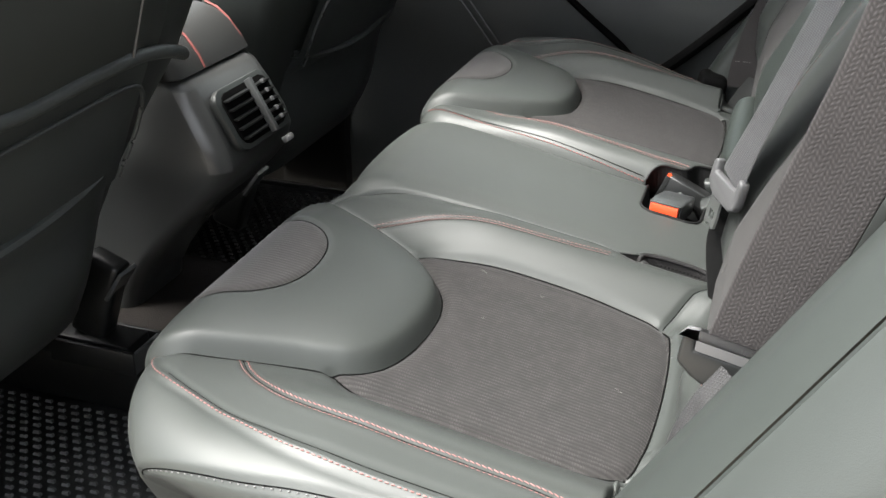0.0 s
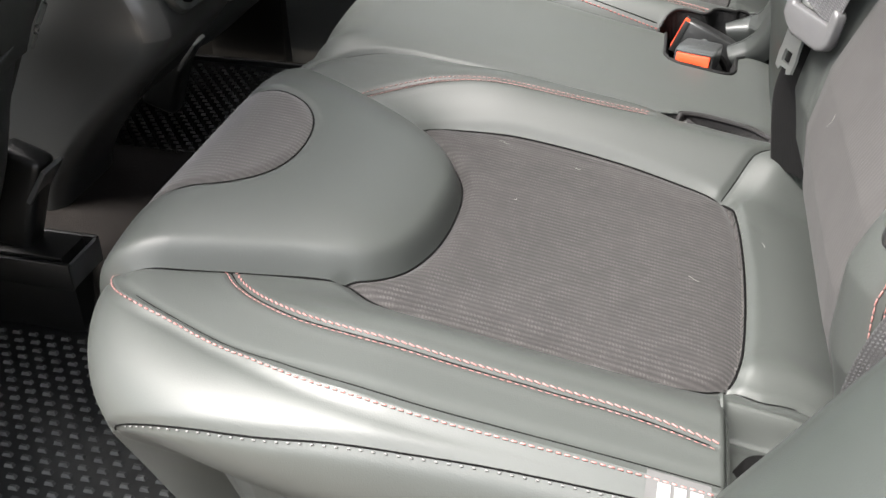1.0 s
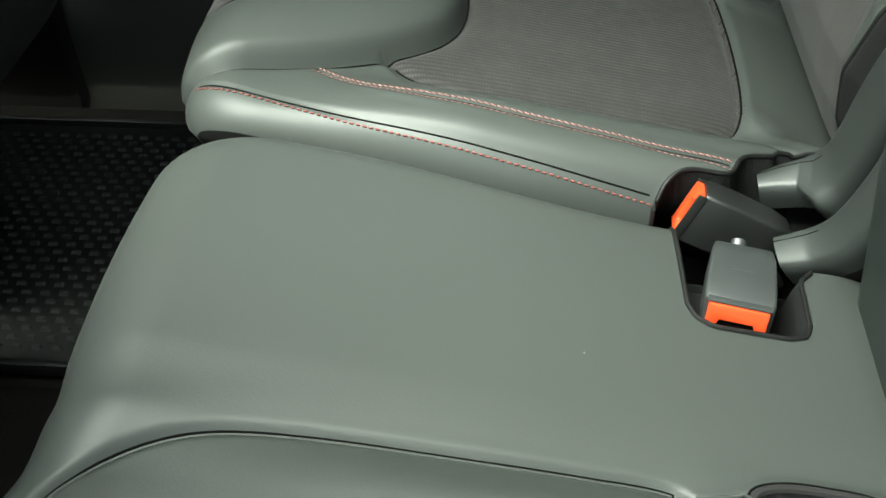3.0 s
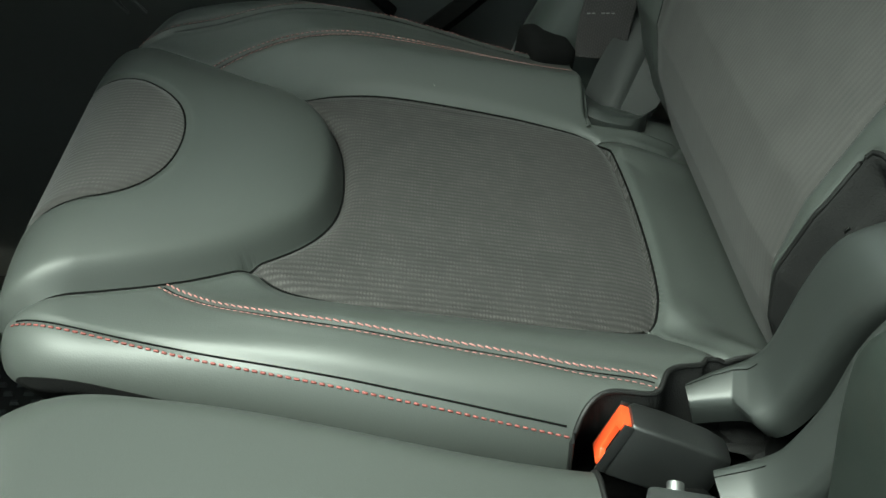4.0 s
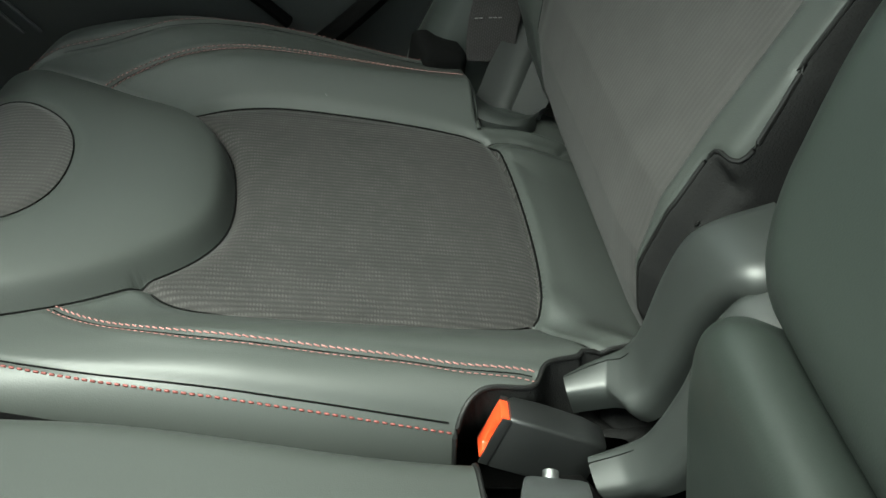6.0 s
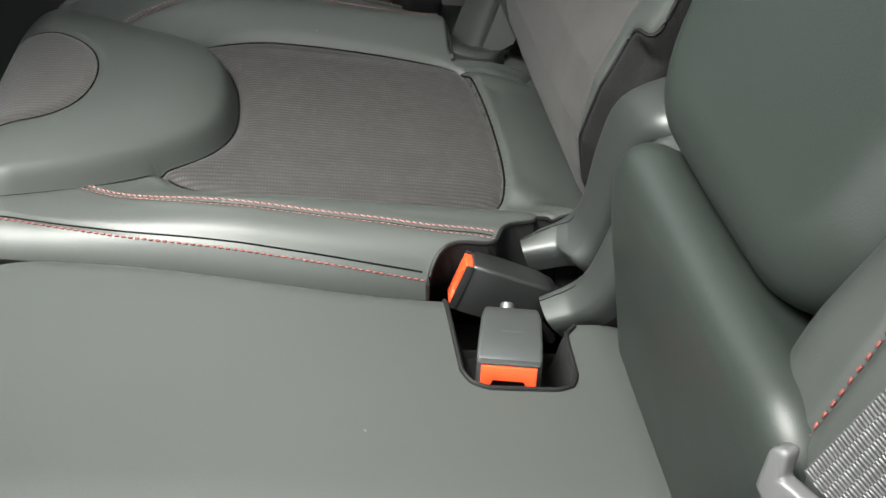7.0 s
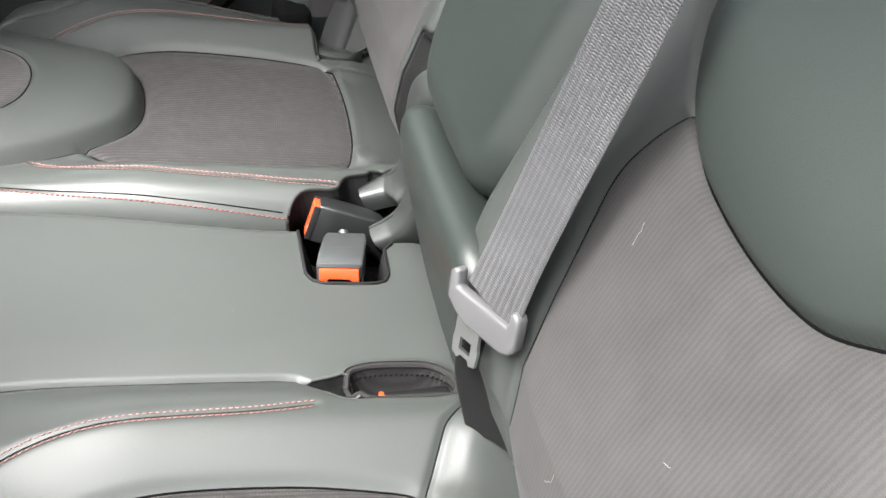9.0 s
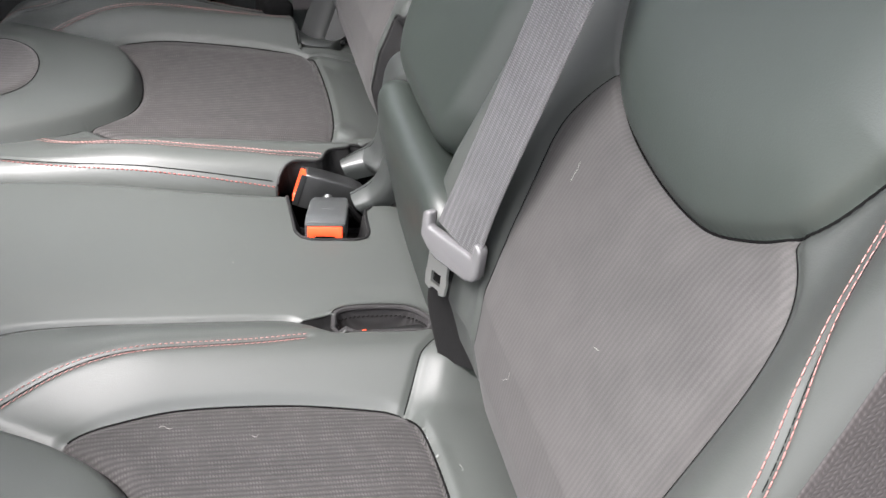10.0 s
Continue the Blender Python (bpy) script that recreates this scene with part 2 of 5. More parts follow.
def cut(p, tris, f):
    """Cuts a flat triangle sheet along f = 0; f is a function of the points. Returns the points, the part within and the rest."""
    val = f(p)
    val = np.where(np.abs(val) < 1e-7, 1e-7, val)
    neg = (val < 0)[tris]
    n = neg.sum(1)
    inner, outer = [tris[n == 3]], [tris[n == 0]]
    extra, made = [], {}

    def mid(i, j):
        key = (i, j) if i < j else (j, i)
        if key not in made:
            t = val[i] / (val[i] - val[j])
            made[key] = len(p) + len(extra)
            extra.append(p[i] + t * (p[j] - p[i]))
        return made[key]

    ti, to = [], []
    for tri in tris[(n == 1) | (n == 2)]:
        s = [val[k] < 0 for k in tri]
        lone = s.index(True) if sum(s) == 1 else s.index(False)
        a, b, c = int(tri[lone]), int(tri[(lone + 1) % 3]), int(tri[(lone + 2) % 3])
        ab, ac = mid(a, b), mid(a, c)
        one, two = [(a, ab, ac)], [(ab, b, c), (ab, c, ac)]
        if sum(s) == 1:
            ti += one
            to += two
        else:
            ti += two
            to += one
    if extra:
        p = np.vstack([p, extra])
    if ti:
        inner.append(np.array(ti, int))
    if to:
        outer.append(np.array(to, int))
    return p, np.vstack(inner), np.vstack(outer)


def mesh_object(name, verts, faces, mat, parent=None, label="", uv=None, flat=False, kind=""):
    me = bpy.data.meshes.new(name)
    me.from_pydata([tuple(map(float, v)) for v in verts], [], [tuple(map(int, f)) for f in faces])
    if uv is not None:
        lay = me.uv_layers.new(name="UVMap")
        idx = np.zeros(len(me.loops), int)
        me.loops.foreach_get("vertex_index", idx)
        lay.data.foreach_set("uv", np.asarray(uv)[idx].astype(np.float32).ravel())
    me.polygons.foreach_set("use_smooth", [not flat] * len(me.polygons))
    me.materials.append(mat)
    me.update()
    ob = new(name, me)
    if parent is not None:
        ob.parent = parent
    tagged(ob, label, kind=kind)
    return ob


def lay(pieces, p, surf, parent, flip=False):
    """Lays the cut panels of one sheet onto its surface; the panels share their normals across the seams."""
    pos = surf(p)
    nor = np.zeros_like(pos)
    for _, tris, _, _ in pieces:
        c = np.cross(pos[tris[:, 1]] - pos[tris[:, 0]], pos[tris[:, 2]] - pos[tris[:, 0]])
        for k in range(3):
            for a in range(3):
                nor[:, a] += np.bincount(tris[:, k], c[:, a], len(pos))
    nor /= np.linalg.norm(nor, axis=1)[:, None] + 1e-15
    base = np.array(parent.location)
    for name, tris, mat, label in pieces:
        used, idx = np.unique(tris, return_inverse=True)
        t = idx.reshape(-1, 3)
        ob = mesh_object(name, pos[used] - base, t[:, ::-1] if flip else t, mat, parent, label, uv=p[used])
        ob.data.normals_split_custom_set_from_vertices((nor[used] * (-1 if flip else 1)).tolist())


def part(name, bm, mat, parent=None, label="", flat=False, kind=""):
    me = bpy.data.meshes.new(name)
    bmesh.ops.recalc_face_normals(bm, faces=bm.faces)
    bm.to_mesh(me)
    bm.free()
    me.polygons.foreach_set("use_smooth", [not flat] * len(me.polygons))
    if not flat:
        me.set_sharp_from_angle(angle=radians(40))
    me.materials.append(mat)
    ob = new(name, me)
    if parent is not None:
        ob.parent = parent
    tagged(ob, label, kind=kind)
    return ob


def thing(name, at, label, category, group="", kind=""):
    e = new(name)
    e.location = at
    e.empty_display_size = 0.02
    return tagged(e, label, category, group, kind)


def box(sx, sy, sz, bevel=0.004, m=None, seg=2, taper=None):
    """A bevelled block about the origin; taper narrows its top."""
    bm = bmesh.new()
    bmesh.ops.create_cube(bm, size=1)
    for v in bm.verts:
        k = taper if (taper and v.co.z > 0) else (1, 1)
        v.co = Vector((v.co.x * sx * k[0], v.co.y * sy * k[1], v.co.z * sz))
    if bevel:
        bmesh.ops.bevel(bm, geom=list(bm.edges), offset=bevel, segments=seg, profile=0.6, affect="EDGES")
    if m is not None:
        bmesh.ops.transform(bm, matrix=m, verts=bm.verts)
    return bm


def extrude_outline(pts, thick, bevel=0.002, m=None, seg=2):
    """A plate: an outline in its own x, y, thick along z."""
    bm = bmesh.new()
    vs = [bm.verts.new((x, y, -thick / 2)) for x, y in pts]
    f = bm.faces.new(vs)
    r = bmesh.ops.extrude_face_region(bm, geom=[f])
    bmesh.ops.translate(bm, vec=(0, 0, thick), verts=[g for g in r["geom"] if isinstance(g, bmesh.types.BMVert)])
    bmesh.ops.recalc_face_normals(bm, faces=bm.faces)
    if bevel:
        es = [e for e in bm.edges if len(e.link_faces) == 2 and e.calc_face_angle(0) > 0.6]
        bmesh.ops.bevel(bm, geom=es, offset=bevel, segments=seg, profile=0.6, affect="EDGES")
    if m is not None:
        bmesh.ops.transform(bm, matrix=m, verts=bm.verts)
    return bm


def sweep(profiles, closed=True, caps=True):
    """A skin over a row of equal-length loops of points."""
    bm = bmesh.new()
    rows = [[bm.verts.new(tuple(map(float, p))) for p in loop] for loop in profiles]
    n = len(rows[0])
    for a, b in zip(rows[:-1], rows[1:]):
        for i in range(n if closed else n - 1):
            j = (i + 1) % n
            bm.faces.new((a[i], a[j], b[j], b[i]))
    if caps and closed:
        bm.faces.new(rows[0])
        bm.faces.new(rows[-1])
    return bm


def tube(path, r, n=8, squash=1.0):
    """A round cord along a 3D path."""
    path = np.asarray(path, float)
    loops = []
    for i, c in enumerate(path):
        t = path[min(i + 1, len(path) - 1)] - path[max(i - 1, 0)]
        t = t / np.linalg.norm(t)
        up = np.array([0, 0, 1.0]) if abs(t[2]) < 0.9 else np.array([1.0, 0, 0])
        s = np.cross(t, up)
        s /= np.linalg.norm(s)
        w = np.cross(s, t)
        k = np.linspace(0, 2 * math.pi, n, endpoint=False)
        loops.append(c + r * (np.cos(k)[:, None] * s + squash * np.sin(k)[:, None] * w))
    return sweep(loops)


def resample(line, step):
    line = np.asarray(line, float)
    seg = np.linalg.norm(np.diff(line, axis=0), axis=1)
    s = np.concatenate([[0], np.cumsum(seg)])
    k = np.arange(0, s[-1], step)
    return np.stack([np.interp(k, s, line[:, i]) for i in range(line.shape[1])], 1)


def offset_line(line, d):
    line = np.asarray(line, float)
    t = np.gradient(line, axis=0)
    t /= np.linalg.norm(t, axis=1)[:, None] + 1e-12
    return line + d * np.stack([-t[:, 1], t[:, 0]], 1)


def stitches(name, line, surf, mat, parent, pitch=0.0047, length=0.0034, width=0.0011, lift=0.0004, slant=0.0):
    """A row of single stitches along a line of the sheet."""
    p = resample(line, pitch)
    t = np.gradient(p, axis=0)
    t /= np.linalg.norm(t, axis=1)[:, None] + 1e-12
    e = 0.0008
    a, b = surf(p - t * e), surf(p + t * e)
    side = np.stack([-t[:, 1], t[:, 0]], 1)
    c = surf(p + side * e)
    mid = surf(p)
    tx = b - a
    tx /= np.linalg.norm(tx, axis=1)[:, None] + 1e-12
    sx = c - mid
    sx /= np.linalg.norm(sx, axis=1)[:, None] + 1e-12
    nx = np.cross(tx, sx)
    nx *= np.where(nx[:, 2] < -0.2, -1, 1)[:, None]
    tx = tx + slant * sx
    base = np.array(parent.location)
    mid = mid + nx * lift - base
    h = length / 2
    k, w, up, dn = h * 0.78, width / 2, nx * width * 0.34, nx * width * 0.5
    vs = np.stack([mid - tx * h - dn * 0.5, mid - tx * k + sx * w, mid - tx * k + up, mid - tx * k - sx * w, mid + tx * k + sx * w, mid + tx * k + up, mid + tx * k - sx * w, mid + tx * h - dn * 0.5], 1).reshape(-1, 3)
    order = np.array([(0, 2, 1), (0, 3, 2), (1, 2, 5), (1, 5, 4), (2, 3, 6), (2, 6, 5), (4, 5, 7), (5, 6, 7), (0, 1, 3), (1, 4, 3), (3, 4, 6), (4, 7, 6)])
    fs = (np.arange(len(p))[:, None, None] * 8 + order[None]).reshape(-1, 3)
    return mesh_object(name, vs, fs, mat, parent, kind="stuff")


def piping(name, line, surf, mat, parent, r=0.0016, lift=0.0005):
    p = resample(line, 0.004)
    q = surf(p) - np.array(parent.location)
    q[:, 2] += lift
    return part(name, tube(q, r, 7), mat, parent)

def seam(name, line, surf, parent, r=0.0005):
    """The dark joint line between two panels."""
    q = surf(resample(line, 0.0035)) - np.array(parent.location)
    return part(name, tube(q, r, 6), SEAM, parent)

# ---------------- rear cushions ----------------


SLOPE = 0.173


def plane_z(x):
    return 0.36 + (0.422 - x) * SLOPE


def mirror_half(half):
    """Closed outline from a half outline with v from + to 0."""
    h = [tuple(q) for q in half]
    return h + [(u, -v) for u, v in h[::-1] if abs(v) > 1e-6]


BIB = spline([(0.02, 0.159), (0.05, 0.153), (0.10, 0.135), (0.14, 0.117), (0.171, 0.099), (0.198, 0.076), (0.2145, 0.05), (0.2215, 0.02), (0.2215, -0.02), (0.2165, -0.055), (0.205, -0.085), (0.187, -0.104), (0.165, -0.114), (0.14, -0.122), (0.10, -0.138), (0.05, -0.157), (0.02, -0.162)], 8)
BIB_LOOP = np.vstack([BIB, [(-0.3, -0.162), (-0.3, 0.159)]])
FAR_BIB = np.stack([BIB[:, 0] - 0.007 * smooth(0.10, 0.20, BIB[:, 0]), BIB[:, 1]], 1)
FAR_BIB_LOOP = np.vstack([FAR_BIB, BIB_LOOP[-2:]])
FAB = spline([(0.165, 0.111), (0.178, 0.122), (0.20, 0.130), (0.25, 0.138), (0.33, 0.138), (0.39, 0.132), (0.415, 0.126), (0.428, 0.112), (0.435, 0.07), (0.4375, 0.0), (0.435, -0.07), (0.429, -0.106), (0.416, -0.122), (0.39, -0.130), (0.33, -0.136), (0.25, -0.138), (0.205, -0.132), (0.182, -0.122), (0.168, -0.112)], 8)
FAB_LOOP = np.vstack([FAB, [(0.15, -0.09), (0.15, 0.09)]])
OVAL = spline([(0.0, 0.088), (0.03, 0.086), (0.06, 0.079), (0.083, 0.066), (0.098, 0.043), (0.1045, 0.012), (0.1035, -0.02), (0.095, -0.047), (0.078, -0.068), (0.056, -0.082), (0.03, -0.092), (0.0, -0.096)], 8)
OVAL_LOOP = np.vstack([OVAL, [(-0.16, -0.085), (-0.16, 0.075)]])
STITCH_IN = spline([(0.104, 0.134), (0.118, 0.147), (0.138, 0.160), (0.165, 0.172), (0.20, 0.180), (0.25, 0.184), (0.31, 0.187), (0.355, 0.192)], 10)
STITCH_OUT = spline([(0.104, -0.142), (0.118, -0.158), (0.14, -0.174), (0.17, -0.187), (0.21, -0.195), (0.26, -0.198), (0.32, -0.199), (0.37, -0.200), (0.412, -0.206)], 10)
VALLEY = spline([(0.035, 0.153), (0.045, 0.172), (0.06, 0.196), (0.085, 0.217), (0.12, 0.231), (0.17, 0.2365), (0.24, 0.238), (0.30, 0.2385), (0.342, 0.2365), (0.358, 0.222), (0.374, 0.206), (0.40, 0.202), (0.455, 0.203), (0.50, 0.214), (0.56, 0.218)], 8)
REAR = np.array([(0.40, 0.10), (0.422, 0.127), (0.446, 0.172), (0.484, 0.213), (0.62, 0.24), (0.62, -0.30), (0.49, -0.118), (0.468, -0.117), (0.446, -0.121), (0.424, -0.118), (0.40, -0.10)])
SLOT = spline([(0.379, 0.228), (0.384, 0.2405), (0.40, 0.2465), (0.425, 0.2475), (0.447, 0.2455), (0.460, 0.236), (0.4645, 0.220), (0.461, 0.2055), (0.445, 0.2035), (0.42, 0.2025), (0.395, 0.203), (0.381, 0.212)], 6)
RECESS = spline([(0.426, -0.190), (0.44, -0.166), (0.458, -0.149), (0.48, -0.140), (0.478, -0.150), (0.46, -0.166), (0.442, -0.184), (0.43, -0.196)], 5)
SLIT = spline([(0.346, 0.2345), (0.362, 0.235), (0.380, 0.238), (0.386, 0.226), (0.388, 0.2045), (0.374, 0.2065), (0.36, 0.221)], 6)
POCKET_IN = [(0.330, 0.62), (0.332, 0.475), (0.345, 0.468), (0.355, 0.457), (0.361, 0.440), (0.362, 0.362), (0.366, 0.352), (0.376, 0.347), (0.420, 0.347), (0.430, 0.351), (0.434, 0.361), (0.436, 0.40), (0.446, 0.412), (0.52, 0.418), (0.56, 0.62)]
INNER_CORNER = 0.024
R_FRONT, R_SIDE, R_INNER = 0.040, 0.046, 0.023
FRONT_IN, SIDE_IN, INNER_IN, CORNER, FAR_CORNER, MID_BACK = 0.064, 0.228, 0.203, 0.081, 0.066, 0.017


def inner_limit(u):
    """The single cushion narrows a little towards its front."""
    return INNER_IN - 0.018 * smooth(0.30, 0.06, u)


def edge_distance(p, mid):
    """Distance beyond the flat top, its direction in plan and the roll radius there."""
    u, v = p[:, 0], p[:, 1]
    lim_in = 0.448 - 0.026 * smooth(0.13, 0.36, u) if mid else inner_limit(u)
    out = v < 0.1
    rc = np.where(out, CORNER if mid else FAR_CORNER, INNER_CORNER)
    front = FRONT_IN + (MID_BACK * smooth(0.165, 0.25, v) if mid else 0.0)
    qu = np.maximum(front + rc - u, 0)
    qv = np.where(out, np.maximum(-v - (SIDE_IN - rc), 0), np.maximum(v - (lim_in - rc), 0))
    ln = np.hypot(qu, qv) + 1e-12
    d = ln - rc
    nu, nv = -qu / ln, np.where(out, -1, 1) * qv / ln
    rs = np.where(out, R_SIDE, 0.012 if mid else R_INNER)
    r = R_FRONT * nu ** 2 + rs * nv ** 2 + 1e-6
    return d, nu, nv, r


def cushion_surface(mid, centre, sign):
    """Maps sheet points (fore-aft, across) to the cushion's skin; sign mirrors it for the other seat."""

    def surf(p):
        u, v = p[:, 0].copy(), p[:, 1].copy()
        d, nu, nv, r = edge_distance(p, mid)
        dd = np.maximum(d, 0)
        th = np.minimum(dd / r, math.pi / 2)
        rest = np.maximum(dd - r * math.pi / 2, 0)
        reach = r * np.sin(th) - rest * (0.16 if mid else np.where(v > 0, 0.6, 0.16)) - rest ** 2 * 0.7
        drop = r * (1 - np.cos(th)) + rest
        x = u - nu * dd + nu * reach
        y = v - nv * dd + nv * reach
        a = np.abs(v)
        amp = 0.004 + 0.024 * smooth(0.07, 0.24, u)
        bol = smooth(0.122, 0.182, a) * amp
        if mid:
            k = smooth(0.200, 0.242, v)
            bol = bol * (1 - k) + 0.012 * k
            crown = 0.006 * np.clip(1 - ((v - 0.35) / 0.11) ** 2, 0, 1)
            bol = bol + crown * smooth(0.24, 0.28, v)
        h = bol
        sb = region(p, BIB_LOOP if mid else FAR_BIB_LOOP)
        h = h + (0.013 * dome(-sb, 0.075) + 0.010 * dome(-sb, 0.016)) * (1 - 0.3 * smooth(0.10, 0.0, u))
        sf = region(p, FAB_LOOP)
        fab = smooth(0.0, 0.02, sb) * smooth(0.0, 0.035, -sf)
        h = h + 0.0035 * fab
        h = h - 0.0045 * np.exp(-(sf / 0.0052) ** 2) * (sb > -0.001)
        h = h - 0.0055 * np.exp(-(sb / 0.0055) ** 2)
        so = region(p, OVAL_LOOP)
        h = h - 0.0025 * np.exp(-(so / 0.004) ** 2)
        for ln in (STITCH_IN if mid else FAR_STITCH, STITCH_OUT):
            q = line_distance(p, ln)
            h = h + (0.0004 * np.exp(-((q - 0.007) / 0.004) ** 2) - 0.0015 * np.exp(-(q / 0.0024) ** 2)) * smooth(0.002, 0.014, sb)
        rear = region(p, REAR)
        h = h - 0.003 * np.exp(-(rear / 0.003) ** 2) * (sf > 0)
        h = h + (0.004 + 0.004 * np.exp(-((rear + 0.028) / 0.018) ** 2)) * smooth(0, 0.024, -rear) * (sf > 0.0)
        h = h - 0.012 * smooth(0.455, 0.52, u)
        # the outer bolster stops short of the seat belt's recess
        stop = smooth(0.417, 0.423, u) * smooth(-0.135, -0.15, v)
        h = h - 0.03 * stop
        if mid:
            val = line_distance(p, VALLEY)
            h = h - 0.0055 * np.exp(-(val / 0.003) ** 2) - 0.003 * np.exp(-(val / 0.014) ** 2)
            h = h - 0.03 * smooth(0.0, 0.007, -region(p, SLOT)) + 0.002 * np.exp(-((region(p, SLOT) - 0.003) / 0.003) ** 2)
            h = h + (0.0030 * np.sin(330 * u + 140 * v) + 0.0030 * np.sin(410 * v - 120 * u) + 0.0016 * np.sin(700 * u - 500 * v)) * smooth(0.004, 0.010, -region(p, SLOT))
            h = h - 0.012 * smooth(-0.002, 0.008, -region(p, SLIT))
            h = h - 0.034 * smooth(0.0, 0.010, -region(p, np.array(POCKET_IN)))
        else:
            h = h - 0.055 * smooth(0.0, 0.005, -region(p, FAR_POCKET))
        # sewn lines on the sides
        free = smooth(0.0, 0.006, sb)
        pd = line_distance(p, SIDE_LINE)
        h = h + (0.0016 * np.exp(-(pd / 0.003) ** 2) - 0.0010 * np.exp(-((pd - 0.005) / 0.003) ** 2)) * free
        h = h - 0.0026 * np.exp(-(line_distance(p, LOW_LINE) / 0.0032) ** 2) * free
        h = h - 0.8 * np.clip(-region(p, beyond(LOW_LINE, -0.9)), 0, 0.06) * free
        if not mid:
            h = h - 0.0012 * np.exp(-(line_distance(p, offset_line(INNER_LINE, -0.004)) / 0.0025) ** 2)
            h = h + smooth(-0.17, -0.235, v) * smooth(0.02, 0.07, u) * (0.012 * smooth(0.24, 0.14, u) - 0.018 * smooth(0.22, 0.40, u))
        z = plane_z(np.minimum(np.maximum(x, 0.0), 0.6)) - drop + h * np.cos(th)
        x = x + nu * h * np.sin(th)
        y = y + nv * h * np.sin(th) * (1.0 if mid else np.where((v > 0) & (h > 0), 0.35, 1.0))
        return np.stack([x, centre + sign * y, z], 1)

    return surf


SIDE_LINE = spline([(0.036, -0.160), (0.042, -0.175), (0.054, -0.187), (0.074, -0.198), (0.099, -0.208), (0.137, -0.2235), (0.174, -0.2325), (0.209, -0.2365), (0.25, -0.238), (0.30, -0.2375), (0.36, -0.2365), (0.425, -0.236)], 8)
LOW_LINE = spline([(0.045, -0.274), (0.066, -0.271), (0.10, -0.2685), (0.13, -0.266), (0.17, -0.2615), (0.21, -0.2563), (0.25, -0.2527), (0.30, -0.2487), (0.36, -0.2455), (0.425, -0.243)], 8)
INNER_LINE = spline([(0.035, 0.176), (0.063, 0.185), (0.11, 0.196), (0.158, 0.206), (0.219, 0.2155), (0.279, 0.222), (0.352, 0.227)], 8)
GAP_LINE = spline([(0.03, 0.205), (0.066, 0.2125), (0.159, 0.2245), (0.219, 0.232), (0.279, 0.2375), (0.36, 0.2405)], 8)
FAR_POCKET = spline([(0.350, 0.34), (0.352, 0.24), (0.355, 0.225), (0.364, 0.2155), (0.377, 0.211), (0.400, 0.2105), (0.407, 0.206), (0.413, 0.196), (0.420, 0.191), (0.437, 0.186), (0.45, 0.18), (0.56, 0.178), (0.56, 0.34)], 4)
FAR_STITCH = spline([(0.114, 0.139), (0.125, 0.147), (0.151, 0.162), (0.185, 0.176), (0.217, 0.184), (0.28, 0.192), (0.325, 0.1965), (0.357, 0.2010), (0.39, 0.2025), (0.405, 0.2045)], 8)


def beyond(line, far_v):
    """The part of the sheet past a sewn line, out to its border."""
    return np.vstack([[(-0.5, line[0][1])], line, [(0.9, line[-1][1]), (0.9, far_v), (-0.5, far_v)]])


